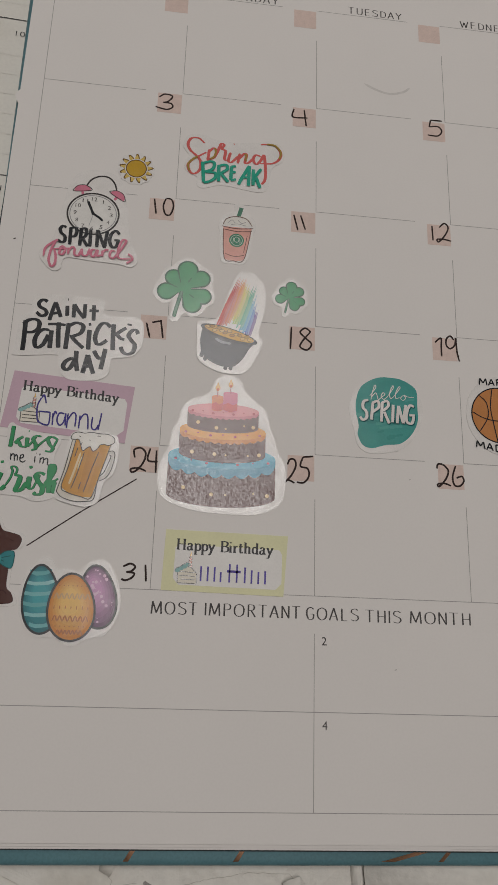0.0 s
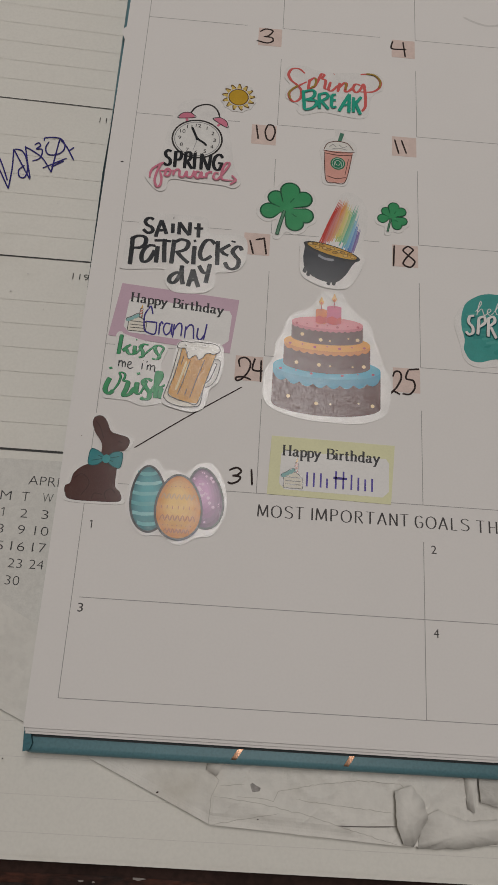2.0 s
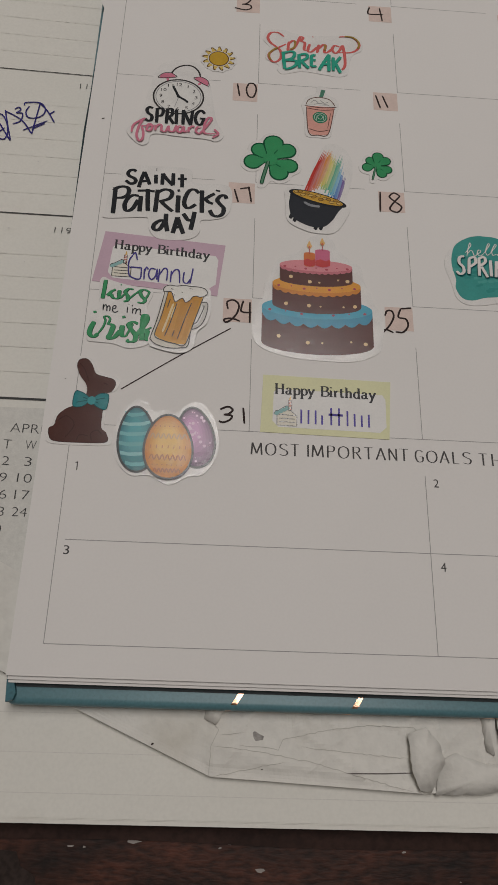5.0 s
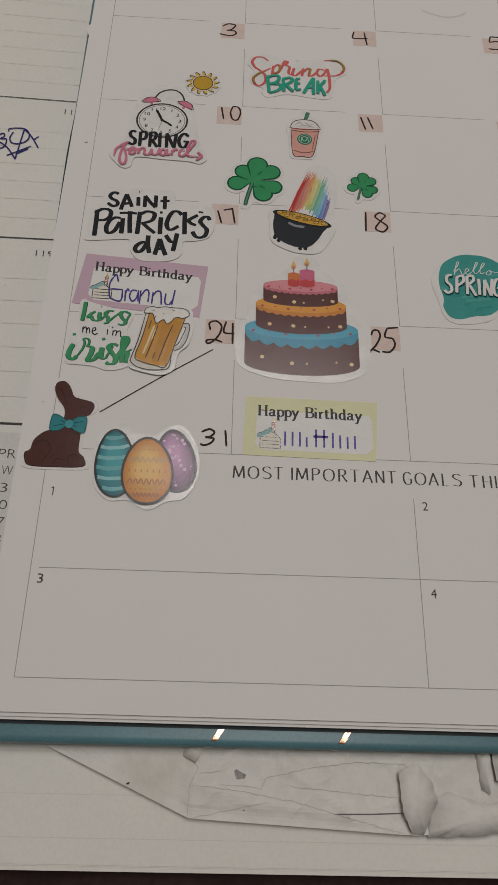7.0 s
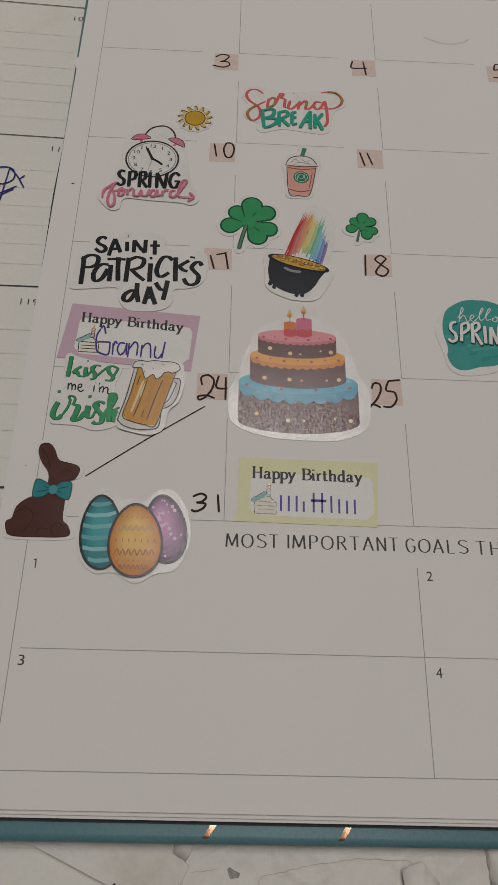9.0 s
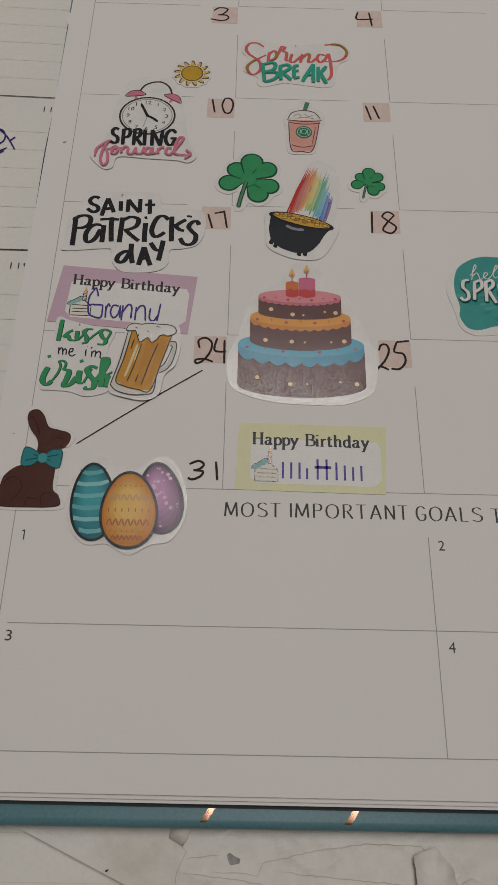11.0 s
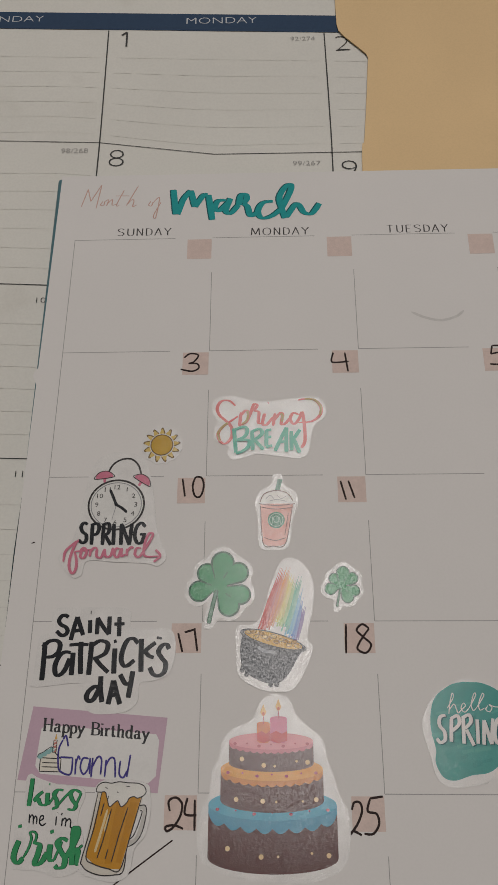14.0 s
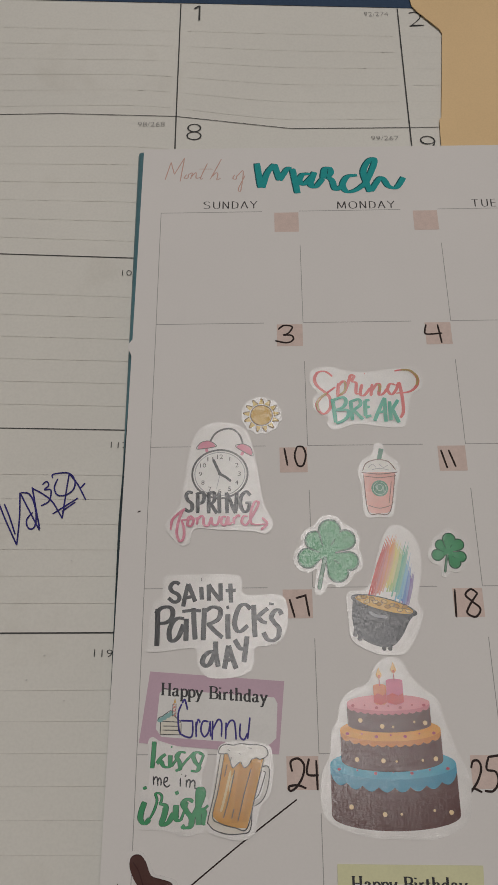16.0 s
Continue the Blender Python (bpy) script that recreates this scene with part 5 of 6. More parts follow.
# kiss me I'm Irish
kiss = sticker("kiss_sticker", pen("2.6,41.2 3.6,42.5 5.2,41.7 8.6,40.7 11.5,40.1 15.9,39.6 16.8,37.9 15.7,34.7 15.6,32.0 17.1,29.2 17.2,25.4 16.7,23.1 14.6,21.9 11.3,21.4 7.8,22.5 3.2,22.8 1.3,23.1 0.6,25.7 1.1,29.0 1.2,31.6 3.4,33.1 2.9,36.2")[0], "sticker lettered kiss me I'm Irish in green and black", lift=0.12)
for name, grow, mat, layer in (("script_shadow", 0.28, DEEP_GREEN, 1), ("script", 0.0, GREEN, 8)):
    word = pen("4.1,41.5 4.0,38.7 3.8,35.7;6.9,38.7 5.9,38.0 4.9,36.7;4.9,36.7 5.8,37.2 6.2,36.5 6.7,36.0 7.5,35.9 8.1,36.3;8.0,38.5 8.0,36.8 8.3,36.0;8.1,40.3 8.4,40.3;8.3,36.0 9.4,37.5 10.3,39.0;11.6,39.0 10.3,39.1 9.5,38.2 10.2,36.9 10.3,35.6 9.3,35.1;10.3,35.6 11.8,37.3 13.6,39.1;15.8,38.5 14.3,39.1 13.4,38.3 13.9,37.0 14.8,35.9 14.2,35.0 12.9,35.1;14.8,35.9 15.9,38.6")
    drawn(name, [one for one in word if one[-1][1] <= one[0][1] + 0.5], 0.88 + grow, mat, kiss, layer, 0.6, taper=0.85)
    drawn(name, [one for one in word if one[-1][1] > one[0][1] + 0.5], 0.42 + grow, mat, kiss, layer + 0.5, 0.3, taper=0.7)
    word = pen("2.4,28.6 1.7,26.6 1.6,25.0 2.6,24.1 3.7,25.1;1.9,31.4 2.7,31.6;3.7,25.1 4.8,27.2 5.2,29.1 4.8,30.2 5.6,30.4 6.3,29.8 6.2,28.7 5.7,28.2;5.7,28.2 7.2,27.7 7.0,25.8 6.5,24.3 6.9,23.8 8.1,24.5 9.1,26.2;9.7,27.9 9.6,25.8 10.0,24.8 10.8,24.7;9.4,30.3 10.2,30.6;10.8,24.7 11.6,26.7 12.3,28.5;13.6,28.6 12.3,29.1 11.3,28.2 12.0,26.8 13.3,25.0 13.0,23.5 11.8,23.2 11.1,23.7") + pen("13.3,25.0 14.9,27.7 15.8,30.0 15.5,31.3 14.8,30.8 14.8,27.3 14.9,23.8;14.8,25.8 15.7,27.0 16.2,26.0 16.2,24.1 17.0,24.3;16.1,27.0 17.1,27.8")
    drawn(name, [one for one in word if one[-1][1] <= one[0][1] + 0.5], 1.2 + grow, mat, kiss, layer, 0.6, taper=0.85)
    drawn(name, [one for one in word if one[-1][1] > one[0][1] + 0.5], 0.42 + grow, mat, kiss, layer + 0.5, 0.3, taper=0.7)
drawn("small_words", pen("4.2,34.0 4.3,32.1;4.3,33.1 4.7,33.8 5.1,33.5 5.3,31.9;5.2,32.8 5.6,33.6 6.0,33.1 6.0,32.0;6.5,32.6 7.4,33.0 7.4,33.7 6.8,33.5 6.7,32.3 7.4,31.7 8.2,32.2;10.5,33.6 10.5,31.7;10.7,34.3 10.8,34.4;11.8,34.3 11.6,33.8;11.9,33.2 11.9,31.6;11.9,32.5 12.4,33.2 12.8,32.9 12.7,31.5;12.8,32.5 13.5,33.1 13.9,32.6 13.9,31.5 14.3,31.3"), 0.32, BLACK, kiss, 3)

# beer mug
mug = sticker("beer_mug_sticker", pen("19.0,38.5 19.5,40.3 21.5,41.3 26.7,41.5 31.1,40.5 32.0,38.6 32.2,34.4 31.2,29.8 29.0,27.2 28.2,22.8 26.5,21.1 24.3,20.6 21.4,21.0 17.5,22.1 16.7,23.3 16.6,24.9 18.0,31.1")[0], "sticker of a beer mug with white foam", lift=0.36)
shape("glass", pen("19.7,38.7 30.6,38.3 27.2,27.4 26.7,22.8 24.7,22.0 21.7,21.9 18.7,22.7 17.1,24.1 17.1,25.0")[0], gloss("glass_pale", (0.66, 0.62, 0.54)), mug, 1)
shape("beer", pen("20.7,38.9 30.0,38.1 26.0,23.1 23.3,23.2 19.9,24.1 18.1,25.5")[0], AMBER, mug, 2, "amber beer")
for one in pen("24.4,36.8 26.6,36.8 24.0,24.2 22.4,24.2;27.4,36.6 29.2,36.6 26.0,24.4 24.9,24.4"):
    shape("beer_facet", one, AMBER_DEEP, mug, 3)
drawn("beer_glint", pen("22.3,35.2 20.9,29.6 20.0,26.4;22.9,34.4 21.9,30.6"), 0.55, gloss("amber_light", (0.72, 0.58, 0.32)), mug, 5, taper=0.2)
shape("foam", pen("19.4,38.9 19.8,40.2 21.1,40.8 22.8,40.6 24.6,40.9 26.8,40.7 29.0,40.6 30.5,40.0 31.0,38.8 30.4,38.0 29.1,37.5 28.3,37.8 27.2,37.5 26.6,36.5 25.4,35.7 24.6,36.9 23.8,36.5 22.7,35.7 22.0,37.5 21.5,38.7 20.4,38.7")[0], FOAM, mug, 5, "white beer foam", True)
drawn("foam_outline", pen("19.4,38.9 19.8,40.2 21.1,40.8 22.8,40.6 24.6,40.9 26.8,40.7 29.0,40.6 30.5,40.0 31.0,38.8 30.4,38.0 29.1,37.5 28.3,37.8 27.2,37.5 26.6,36.5 25.4,35.7 24.6,36.9 23.8,36.5 22.7,35.7 22.0,37.5 21.5,38.7 20.4,38.7"), 0.22, LINE, mug, 7, closed=True, n=5)
drawn("foam_mark", pen("21.4,39.8 22.0,39.4;26.2,40.0 27.2,39.9;24.2,38.8 24.6,38.6;22.4,38.0 22.2,37.2"), 0.16, LINE, mug, 7)
drawn("mug_outline", pen("19.8,38.5 18.5,30.6 17.1,24.9 17.3,23.9 18.7,22.7 21.7,21.9 24.7,22.0 26.7,22.8 27.2,27.2;20.7,38.7 19.5,31.6 18.1,25.6 19.9,24.1 23.3,23.2 26.0,23.1 27.9,29.8 30.1,37.9;23.2,35.3 21.8,29.2 20.6,25.2;27.0,35.6 25.5,30.7 24.7,27.6 23.9,24.5;21.4,36.5 20.8,33.8;23.0,27.1 22.5,25.1"), 0.26, LINE, mug, 6)
drawn("handle", pen("29.5,35.5 30.5,35.6 30.9,34.5 30.2,31.2 29.2,29.0 27.5,28.3"), 0.95, gloss("glass_grey", (0.56, 0.54, 0.50)), mug, 2, taper=1.0, label="clear glass handle")
drawn("handle_outline", pen("29.5,35.9 30.9,36.0 31.3,34.5 30.6,30.8 29.3,28.6 27.6,27.6;29.8,34.9 30.3,34.6 29.6,32.2 28.7,30.0 27.7,29.0"), 0.24, LINE, mug, 5)

# chocolate bunny
BUN = [(-0.5, 17.2), (1.4, 17.6), (3.0, 16.2), (4.4, 13.6), (6.6, 12.9), (9.2, 12.2), (9.9, 10.8), (8.9, 8.8), (6.7, 8.0), (7.2, 4.0), (7.3, -0.6), (8.8, -2.2), (8.9, -4.5), (2, -4.9), (-4.4, -4.7), (-5.9, -3.2), (-6.1, -1.4), (-4.9, -0.6), (-4.2, 2.0), (-2.0, 4.0), (1.0, 5.2), (2.4, 7.6), (2.2, 10.4), (0.2, 13.0), (-0.9, 15.4)]
BUN = [(2.0 + (x - 2.0) * 0.91 + 0.2, y) for x, y in BUN]
cx0, cy0 = 1.8, 4.6
bunny = sticker("bunny_sticker", [(cx0 + (x - cx0) * 1.1 + (0.4 if x > cx0 else -0.3), cy0 + (y - cy0) * 1.08) for x, y in BUN], "chocolate rabbit sticker wearing a teal bow")
shape("rabbit_outline", [(cx0 + (x - cx0) * 1.025, cy0 + (y - cy0) * 1.02) for x, y in BUN], CHOC_DEEP, bunny, 1, smooth=True)
shape("rabbit", BUN, gloss("milk_chocolate", (0.085, 0.034, 0.028)), bunny, 2, "dark chocolate brown rabbit", True)
drawn("rabbit_lines", [[(0.2, 16.4), (1.6, 14.6), (2.8, 11.6)], [(-1.2, -3.9), (0.6, -0.4), (-1.4, 1.8), (-3.4, 0.6)], [(5.2, -4.4), (4.8, -2.6), (6.2, -1.6), (7.4, -2.6)], [(1.6, -4.5), (2.2, -3.0), (4.2, -3.2)], [(6.6, 11.2), (7.6, 10.8)]], 0.28, CHOC_DEEP, bunny, 3)
for side in (-1, 1):
    wing = moved([(0.3, 0.3), (1.8, 1.9), (3.9, 2.1), (4.3, 0.0), (3.9, -2.1), (1.8, -1.6), (0.3, -0.4)], 3.9, 6.3, 1, -4 if side > 0 else 176)
    shape("bow_loop", wing, gloss("bow_teal", (0.035, 0.24, 0.26)), bunny, 4, "teal ribbon bow", True)
    drawn("bow_fold", [moved([(0.6, 0.1), (2.2, 0.6), (3.4, 1.0)], 3.9, 6.3, 1, -4 if side > 0 else 176), moved([(0.6, -0.1), (2.0, -0.6)], 3.9, 6.3, 1, -4 if side > 0 else 176)], 0.22, gloss("bow_dark", (0.012, 0.10, 0.11)), bunny, 6)
    drawn("bow_outline", [wing], 0.2, gloss("bow_dark", (0.012, 0.10, 0.11)), bunny, 6, closed=True)
shape("bow_knot", oval(4.1, 6.2, 1.0, 1.15), gloss("bow_teal_light", (0.06, 0.33, 0.35)), bunny, 8)


def egg(cx, cy, a, b, turn, n=40):
    return moved([(a * math.cos(w) * (1 - 0.14 * math.sin(w)), b * math.sin(w)) for w in np.linspace(0, 2 * math.pi, n, endpoint=False)], cx, cy, 1, turn)


# three painted eggs
eggs = sticker("eggs_sticker", [(14.6, 6.8), (10.8, 1.0), (10.9, -7.6), (14.8, -12.6), (19.6, -12.6), (24.2, -14.8), (28.6, -12.6), (32.8, -11.4), (35.6, -5.4), (34.8, 1.6), (31.6, 6.6), (27.8, 6.6), (24.8, 3.8), (22.0, 4.6), (19.4, 4.2), (17.6, 6.6)], "sticker of three painted Easter eggs in teal, gold and lilac", lift=0.1)
E_TEAL, E_LILAC, E_GOLD = (15.9, -3.4, 4.5, 8.5, 5), (29.9, -2.3, 4.6, 7.9, 9), (23.6, -5.1, 5.8, 8.3, 4)
def blend(a, b, k):
    return tuple(p + (q - p) * k for p, q in zip(a, b))


# printed shading: deep at the rim, paler towards the upper middle
for name, e, rim, heart, layer, (dx, dy) in (("teal_egg", E_TEAL, (0.018, 0.16, 0.19), (0.05, 0.34, 0.38), 1, (-0.4, 1.2)), ("lilac_egg", E_LILAC, (0.10, 0.028, 0.09), (0.50, 0.24, 0.44), 1, (-0.9, 1.6)), ("gold_egg", E_GOLD, (0.55, 0.20, 0.02), (0.76, 0.47, 0.12), 12, (-0.3, 1.4))):
    shape(name, egg(*e), gloss(name + "_rim", rim), eggs, layer, name.replace("_", " "))
    for k in range(1, 6):
        u = 1 - 0.12 * k
        shape("egg_tone", egg(e[0] + dx * (1 - u) * 1.6, e[1] + dy * (1 - u) * 1.6, e[2] * u, e[3] * u, e[4]), gloss(name + "_tone" + str(k), blend(rim, heart, k / 5)), eggs, layer + 0.4 * k)
    drawn("egg_outline", [egg(*e, n=30)], 0.55, BLACK, eggs, layer + 5, closed=True, n=2)
for k in range(6):
    v = -6.9 + 2.6 * k
    half = 4.3 * math.sqrt(max(0, 1 - (v / 8.5) ** 2)) * (1 - 0.14 * v / 8.5)
    low = 0.5 * math.sin(2.1 * k)
    shape("egg_stripe", moved([(-half, v + 0.4), (-half * 0.4, v - 0.2 + 0.2 * low), (half * 0.5, v - 0.1), (half, v + 0.5 + 0.2 * low), (half, v + 1.25), (half * 0.3, v + 0.75), (-half * 0.5, v + 0.8), (-half, v + 1.35)], *E_TEAL[:2], 1, 5), gloss("egg_stripe_" + str(k % 3), ((0.17, 0.46, 0.48), (0.26, 0.54, 0.55), (0.12, 0.40, 0.42))[k % 3]), eggs, 4)
rng = random.Random(8)
for k in range(34):
    w, r = rng.uniform(0, 6.28), math.sqrt(rng.random()) * 0.85
    x, y = moved([(E_LILAC[2] * r * math.cos(w), E_LILAC[3] * r * math.sin(w))], *E_LILAC[:2], 1, 9)[0]
    size = rng.choice((0.14, 0.2, 0.3, 0.42))
    shape("egg_dot", oval(x, y, size, size, 0, 8), gloss("lilac_pale", (0.66, 0.46, 0.60)), eggs, 4 + 0.05 * k)
for v, amp, mat in ((2.6, 0.7, "egg_white"), (-2.9, 0.7, "egg_red"), (-6.2, 0.5, "egg_red")):
    half = 4.7 * math.sqrt(1 - (v / 8.5) ** 2)
    zig = [(E_GOLD[0] - half + 2 * half * k / 14, E_GOLD[1] + v + (amp if k % 2 else -amp)) for k in range(15)]
    drawn("egg_zigzag", [zig], 0.32, gloss(mat, (0.52, 0.34, 0.16) if mat == "egg_white" else (0.36, 0.12, 0.03)), eggs, 18, n=3)
for row, v in enumerate((-0.2, 5.2, -4.8)):
    for k in range(7):
        half = 4.2 * math.sqrt(1 - (v / 8.5) ** 2)
        x = E_GOLD[0] - half + 2 * half * k / 6
        shape("egg_dash", oval(x, E_GOLD[1] + v, 0.12 if row == 0 else 0.16, 0.5 if row == 0 else 0.16, 0, 8), gloss("egg_red", (0.36, 0.12, 0.03)), eggs, 18)

# three-tier birthday cake
cake = sticker("cake_sticker", [(61.0, 60.4), (57.6, 58.6), (55.4, 54.4), (50.8, 52.4), (48.4, 49.6), (47.6, 45.6), (46.0, 43.4), (45.6, 38.4), (43.4, 34.0), (43.2, 27.0), (46.0, 23.4), (53, 21.2), (61, 20.6), (69.6, 20.8), (76.0, 23.6), (77.6, 28.0), (77.6, 34.6), (75.6, 38.4), (74.4, 42.6), (73.0, 46.0), (72.2, 50.2), (69.0, 52.8), (66.0, 55.8), (64.4, 59.2)], "large glossy sticker of a three-tier chocolate birthday cake")


def tier(cx, half, top, low, dome, ice, ice_deep, drip, waves, name, seed):
    foot = [(cx - half, top), *oval(cx, low, half, dome, 0, 20, 180, 360), (cx + half, top)]
    shape("cake_tier", foot, CHOC, cake, 1 + seed * 3.2, "chocolate cake tier")
    edge = []
    for k in range(waves * 8 + 1):
        u = -1 + 2 * k / (waves * 8)
        arc = -dome * math.sqrt(max(0, 1 - u * u))
        edge.append((cx + half * u, top + arc - drip * (0.75 + 0.45 * abs(math.sin(math.pi * waves * (u + 1) / 2)))))
    shape("icing_drip", [*edge, (cx + half, top), *oval(cx, top, half, dome, 0, 20, 360, 180)[1:]], ice_deep, cake, 2 + seed * 3.2, name + " icing drip")
    shape("icing_top", oval(cx, top, half, dome, 0, 40), ice, cake, 3 + seed * 3.2, name + " icing")
    r = random.Random(seed + 20)
    for k in range(7):
        u = -0.86 + 1.72 * k / 6
        size = (0.42, 0.24)[k % 2]
        shape("berry_dot", oval(cx + half * u, top - dome * 0.62 * math.sqrt(1 - u * u) + (0.4 if k % 2 else 0.0), size, size * 0.8, 0, 10), BERRY, cake, 3.6 + seed * 3.2)
        if k % 3 != 1:
            size = (0.55, 0.3)[k % 2]
            shape("cream_dot", oval(cx + half * (u * 0.9 + 0.08), low - dome * math.sqrt(1 - u * u) * 0.8 + r.uniform(0.8, 2.4) * (top - low) / 9 + 0.4, size, size, 0, 10), CREAM, cake, 3.6 + seed * 3.2)


tier(60.2, 14.7, 36.3, 25.6, 3.3, BLUE_ICE, BLUE_DEEP, 2.3, 8, "blue", 0)
tier(60.1, 11.9, 43.8, 37.2, 2.6, ORANGE_ICE, ORANGE_DEEP, 1.1, 11, "orange", 1)
tier(60.0, 9.9, 49.8, 45.0, 1.85, PINK_ICE, PINK_DEEP, 0.8, 12, "pink", 2)
for x, w, y1, col, name in ((58.2, 1.55, 53.6, (0.64, 0.19, 0.06), "orange"), (61.8, 2.0, 54.8, (0.58, 0.15, 0.25), "pink")):
    shape("candle", [(x - w, 49.9), (x - w * 0.6, 49.4), (x + w * 0.6, 49.4), (x + w, 49.9), (x + w, y1), *oval(x, y1, w, 0.5, 0, 8, 0, 180)], gloss("candle_" + name, col), cake, 11.4, name + " candle")
    shape("candle_base", [(x - w, 51.4), (x - w, 49.9), (x, 49.3), (x + w, 49.9), (x + w, 52.0), (x + w * 0.4, 51.4), (x - w * 0.3, 52.0)], gloss("candle_red_base", (0.56, 0.07, 0.07)), cake, 12.2)
    drawn("wick", [[(x, y1), (x, y1 + 1.7)]], 0.22, BERRY, cake, 12)
    shape("flame", moved([(0, -0.9), (0.75, 0.0), (0.45, 0.9), (0, 2.0), (-0.5, 0.9), (-0.75, 0.0)], x, y1 + 2.5, 0.9), gloss("cake_flame", (0.74, 0.45, 0.17)), cake, 13, smooth=True)
    shape("flame_heart", oval(x, y1 + 2.2, 0.32, 0.42, 0, 10), gloss("flame_heart", (0.62, 0.18, 0.10)), cake, 14)

# hello spring
hello = sticker("hello_spring_sticker", pen("105.7,63.5 100.1,60.8 96.7,56.7 95.7,52.5 97.1,46.8 98.1,42.3 100.7,40.2 105.0,40.1 110.4,41.5 114.3,44.6 116.7,48.8 117.5,53.5 116.8,57.6 113.9,61.9 109.6,63.4")[0], "round sticker lettered hello spring on a teal paint blob")
blob = [(p.x, p.y) for p in smooth_line(pen("105.7,63.1 102.9,62.3 99.5,59.9 98.1,56.8 97.7,52.7 98.5,48.1 98.2,45.2 99.7,42.2 102.4,41.5 106.2,42.6 109.9,43.1 112.2,44.4 114.4,46.9 115.9,50.5 115.9,54.6 115.8,59.4 113.7,61.6 110.6,62.9 107.9,63.1")[0], 5, True)]
shape("paint_blob", blob, gloss("paint_teal", (0.06, 0.315, 0.285)), hello, 1, "teal paint blob")
rng = random.Random(17)
for k in range(26):
    a, r = rng.uniform(0, 6.28), rng.uniform(1.0, 8.6)
    x, y, run = 106.6 + r * math.cos(a), 52.4 + r * math.sin(a), rng.uniform(0.8, 2.2)
    run = min(run, 8.8 - abs(x - 106.6))
    if run > 0.4:
        drawn("brush_mark", [[(x - run, y - 0.3), (x, y + rng.uniform(-0.2, 0.2)), (x + run, y + 0.3)]], rng.uniform(0.4, 1.1), gloss(("paint_teal_light", "paint_teal_deep")[k % 2], ((0.085, 0.36, 0.32), (0.045, 0.275, 0.25))[k % 2]), hello, 2 + 0.04 * k, taper=0.2)
drawn("script", pen("101.9,57.1 103.6,59.6 103.4,60.5 102.7,58.4 102.2,55.9;102.5,56.9 103.6,58.1 104.1,57.0 104.4,56.1 105.2,56.8;105.2,56.8 106.3,57.7 105.8,58.3 105.2,57.1 106.0,56.3 107.1,57.2;107.1,57.2 108.9,60.0 108.6,60.5 107.7,58.1 108.0,56.7 108.8,57.2;108.8,57.2 110.8,59.9 110.5,60.4 109.5,58.3 109.6,56.8 110.7,57.2;111.6,57.8 111.0,56.9 111.8,56.4 112.5,57.3 111.9,58.0 113.2,57.5 114.9,57.5"), 0.25, WHITE, hello, 5, 0.2)
drawn("capitals_shadow", [[(x + 0.35, y - 0.2) for x, y in s] for s in pen("101.3,55.6 100.0,55.2 99.7,53.4 100.7,52.0 100.7,50.3 99.6,49.6 98.8,50.5;102.6,54.8 102.1,49.8;102.4,54.8 104.1,55.5 104.3,53.7 102.6,52.2;105.4,55.3 105.0,49.4;105.2,55.0 106.8,55.7 107.1,54.2 105.6,52.7;105.9,52.4 107.3,49.0;108.6,54.7 108.3,49.4;109.6,49.2 110.2,54.5;110.2,54.5 111.4,49.3;111.4,49.3 112.3,54.9;114.7,54.5 113.4,54.7 112.4,52.0 112.6,49.7 114.0,49.5 114.6,51.6;113.3,51.8 114.9,51.9")], 0.86, gloss("teal_dark", (0.01, 0.11, 0.12)), hello, 12, 0.25, taper=0.9)
drawn("capitals", pen("101.3,55.6 100.0,55.2 99.7,53.4 100.7,52.0 100.7,50.3 99.6,49.6 98.8,50.5;102.6,54.8 102.1,49.8;102.4,54.8 104.1,55.5 104.3,53.7 102.6,52.2;105.4,55.3 105.0,49.4;105.2,55.0 106.8,55.7 107.1,54.2 105.6,52.7;105.9,52.4 107.3,49.0;108.6,54.7 108.3,49.4;109.6,49.2 110.2,54.5;110.2,54.5 111.4,49.3;111.4,49.3 112.3,54.9;114.7,54.5 113.4,54.7 112.4,52.0 112.6,49.7 114.0,49.5 114.6,51.6;113.3,51.8 114.9,51.9"), 0.86, WHITE, hello, 24, 0.25, taper=0.9)

# basketball
BALL = (140.6, 53.8)
ball = sticker("basketball_sticker", [(BALL[0] + 9.7 * math.cos(a) * (1 + 0.04 * math.cos(2 * a)), BALL[1] + 12.0 * math.sin(a)) for a in np.linspace(0, 2 * math.pi, 16, endpoint=False)], "orange basketball sticker with black hand lettering")
shape("ball", oval(*BALL, 8.4, 8.4, 0, 40), gloss("ball_orange", (0.54, 0.235, 0.085)), ball, 1, "orange basketball")
drawn("ball_seams", [oval(*BALL, 8.4, 8.4, 0, 30), ], 0.35, BLACK, ball, 3, closed=True, n=2)
drawn("ball_seams", [[(132.4, 54.4), (136, 52.6), (141, 52.0), (149, 53.0)], [(138.8, 62.0), (138.0, 56), (138.8, 50), (139.6, 45.5)], [(134.6, 59.6), (136.8, 57.4), (137.0, 53), (134.2, 48.4)], [(146.8, 59.6), (144.6, 57), (144.4, 51), (147, 48.2)]], 0.3, BLACK, ball, 5)
drawn("lettering", sheared(fitted(lettered("MAR", 1.6), 135.0, 62.9, 142.0, 65.0), 134, 0.0), 0.42, BLACK, ball, 5)
drawn("lettering", sheared(fitted(lettered("MAD", 1.8), 133.0, 43.8, 140.4, 45.9), 132, -0.16), 0.42, BLACK, ball, 5)

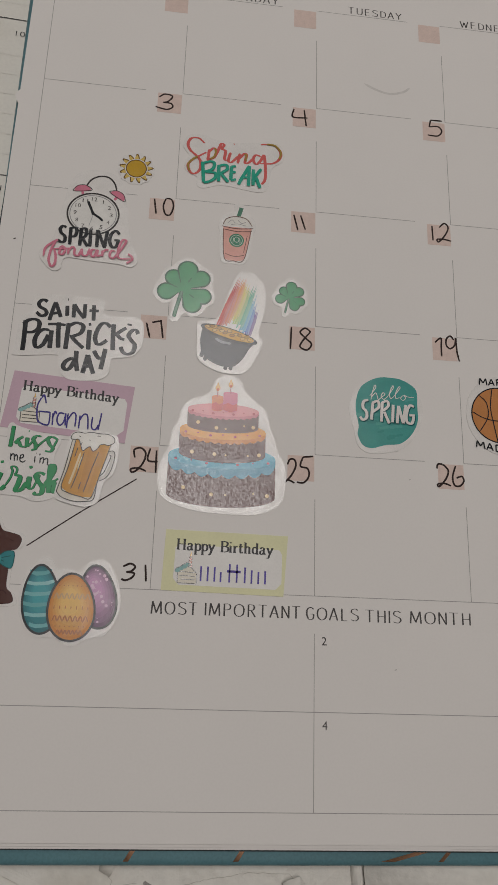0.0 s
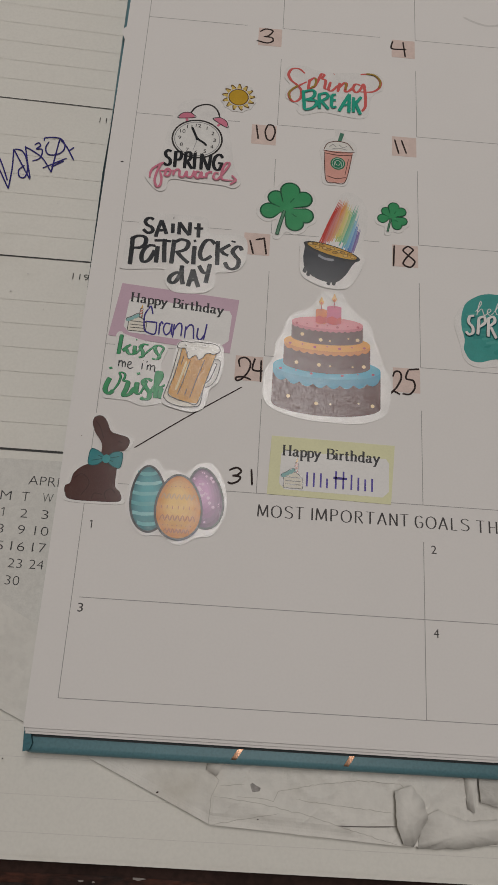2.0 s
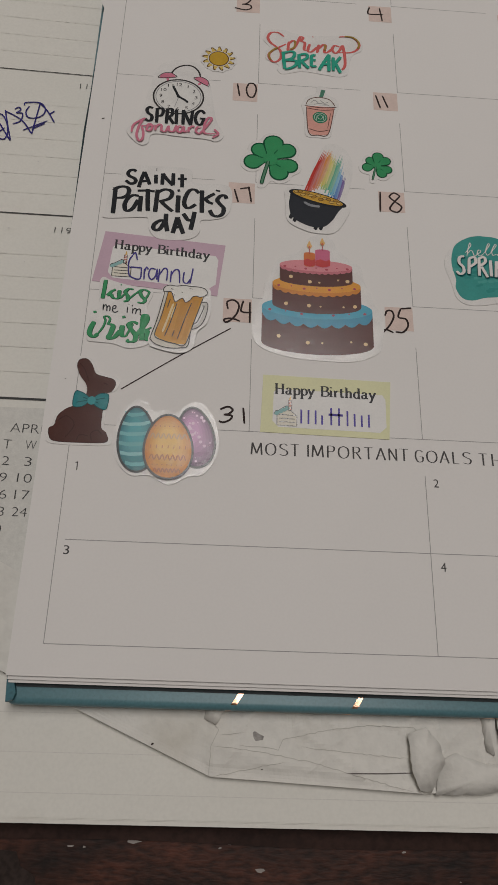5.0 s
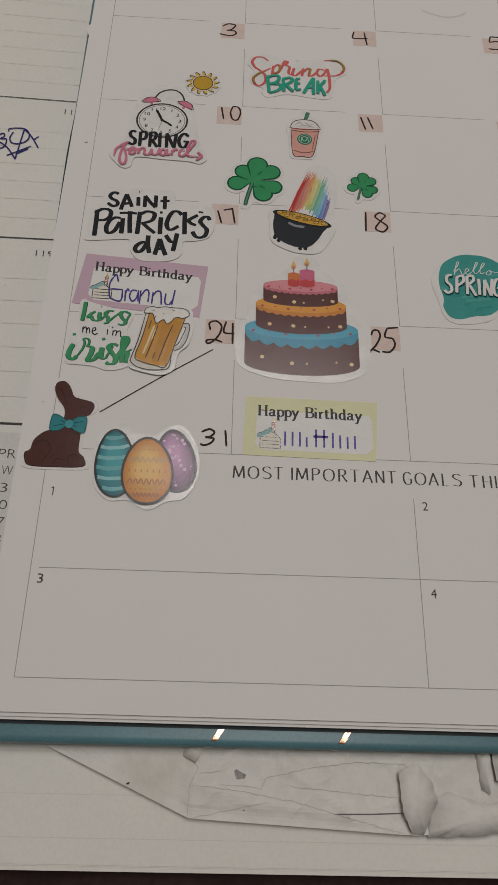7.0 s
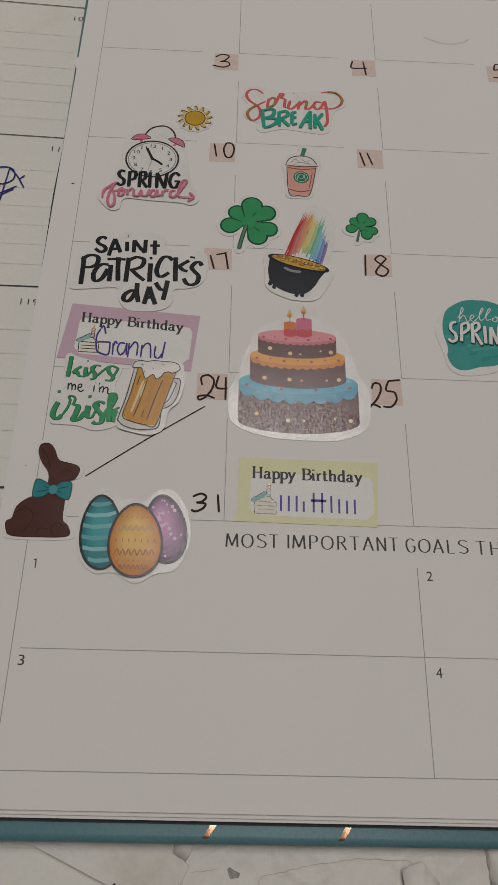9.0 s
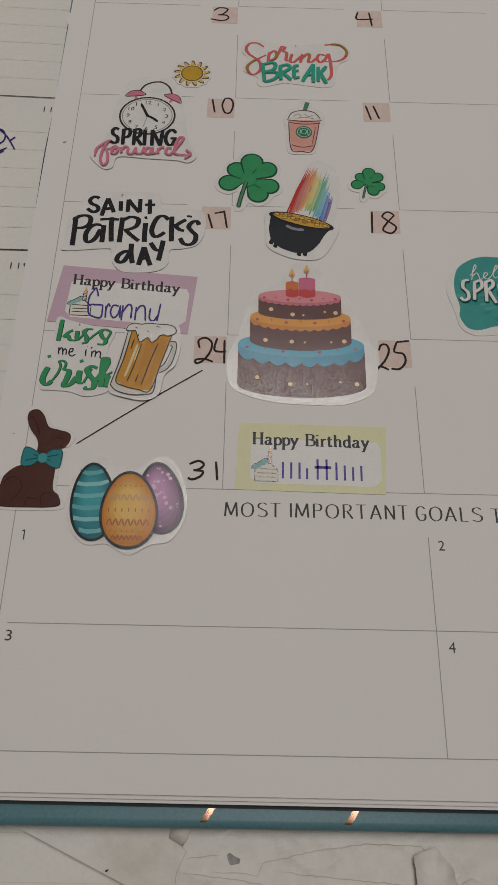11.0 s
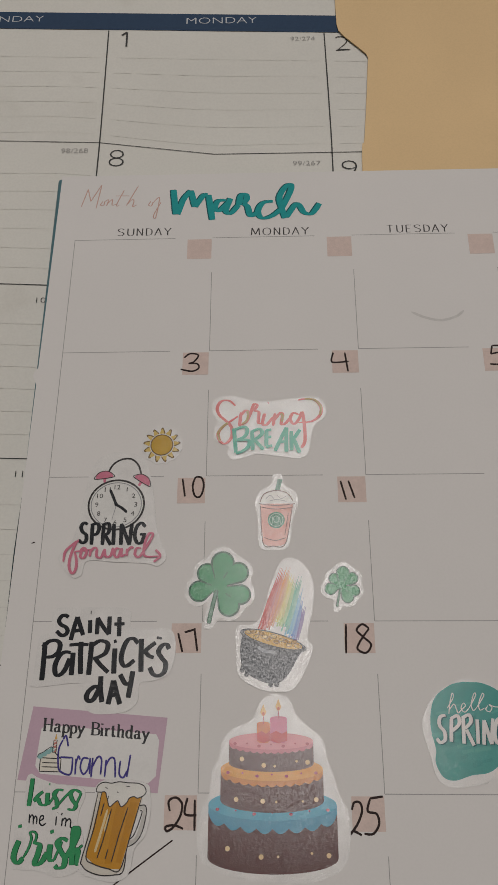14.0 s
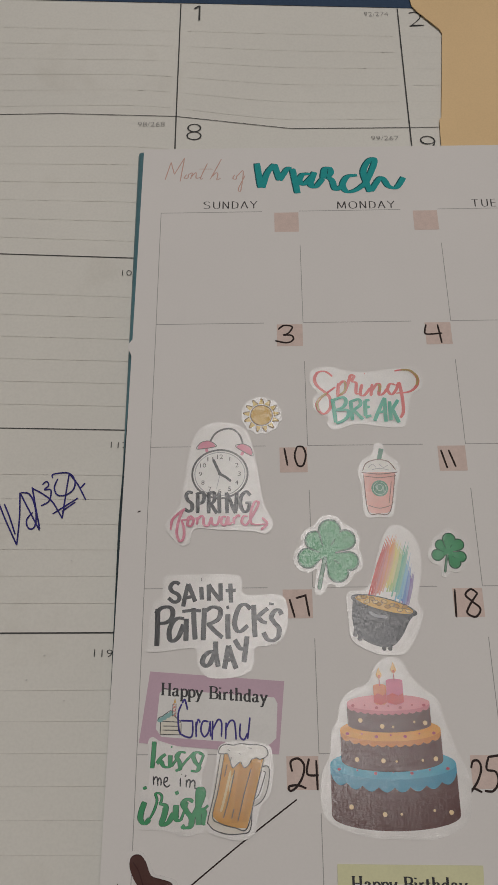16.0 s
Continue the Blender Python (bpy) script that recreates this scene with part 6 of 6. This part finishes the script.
# ---- scrawl in blue pen on the desk calendar ----
scrawl = pen("-56.4,101.9 -53.4,96.3 -49.7,88.9 -49.2,90.6 -49.4,96.7 -49.4,103.4;-49.4,103.4 -46.5,96.3 -43.2,89.7;-43.2,89.7 -43.4,96.6 -43.4,103.7;-43.4,103.7 -40.8,98.5 -36.7,91.2;-36.7,91.2 -36.9,99.0 -37.7,106.4;-37.7,106.4 -34.3,100.8 -30.9,95.3;-49.0,100.7 -52.4,100.3 -54.3,96.6 -53.4,91.7 -50.7,87.4 -47.4,88.1 -44.4,90.4 -43.6,92.4;-47.2,97.0 -48.1,100.8 -50.0,100.2 -51.2,96.9 -50.3,93.5 -48.5,93.0 -47.4,96.2;-41.7,103.1 -39.8,99.4 -37.5,94.2") + pen("-37.4,106.4 -35.0,105.9 -33.1,102.6 -32.2,98.3 -32.7,95.9 -34.2,96.1 -34.8,98.4 -33.4,100.5;-34.4,108.0 -32.7,101.8 -30.9,95.7;-34.3,107.6 -31.2,105.9 -28.2,103.5 -25.0,98.7;-25.0,98.7 -24.7,105.1 -24.3,111.9;-31.6,108.7 -30.5,109.6 -29.8,108.5 -30.8,107.2 -29.0,107.0 -29.2,103.8 -31.3,102.4;-28.9,110.6 -28.7,111.8 -24.6,112.1 -22.6,110.1 -22.6,107.3 -24.7,105.5 -27.1,105.6 -28.1,107.9 -27.4,110.4;-24.3,111.9 -21.6,108.7 -18.9,104.0;-20.8,107.5 -19.5,109.0;-27.8,100.0 -21.1,104.6;-25.3,100.7 -21.8,103.4")
for marks in clusters(scrawl, 0.3):
    part("pen_scrawl", bent(strokes(marks, 0.44, Z1 + 0.05, 0, 0.8)), INK_BLUE, pad, "scrawl in blue ballpoint pen")
for x, y, w in ((-21, 86.5, 0.35), (-26, 62.0, 0.4), (-30, 56, 0.4), (-20, 51, 0.3), (-46, 60, 0.4), (-12.5, -17.4, 0.25), (-12, -66.0, 0.3), (24.4, -71.2, 0.5), (48, -75.6, 0.35)):
    part("stain_spot", plate(oval(x, y, w * 0.7, w * 0.35, 25, 8), Z1 + (0.0 if y > -60 else 0.9), Z1 + (0.06 if y > -60 else 0.95)), SMUDGE if y > -15 else INK_PEN, pad)
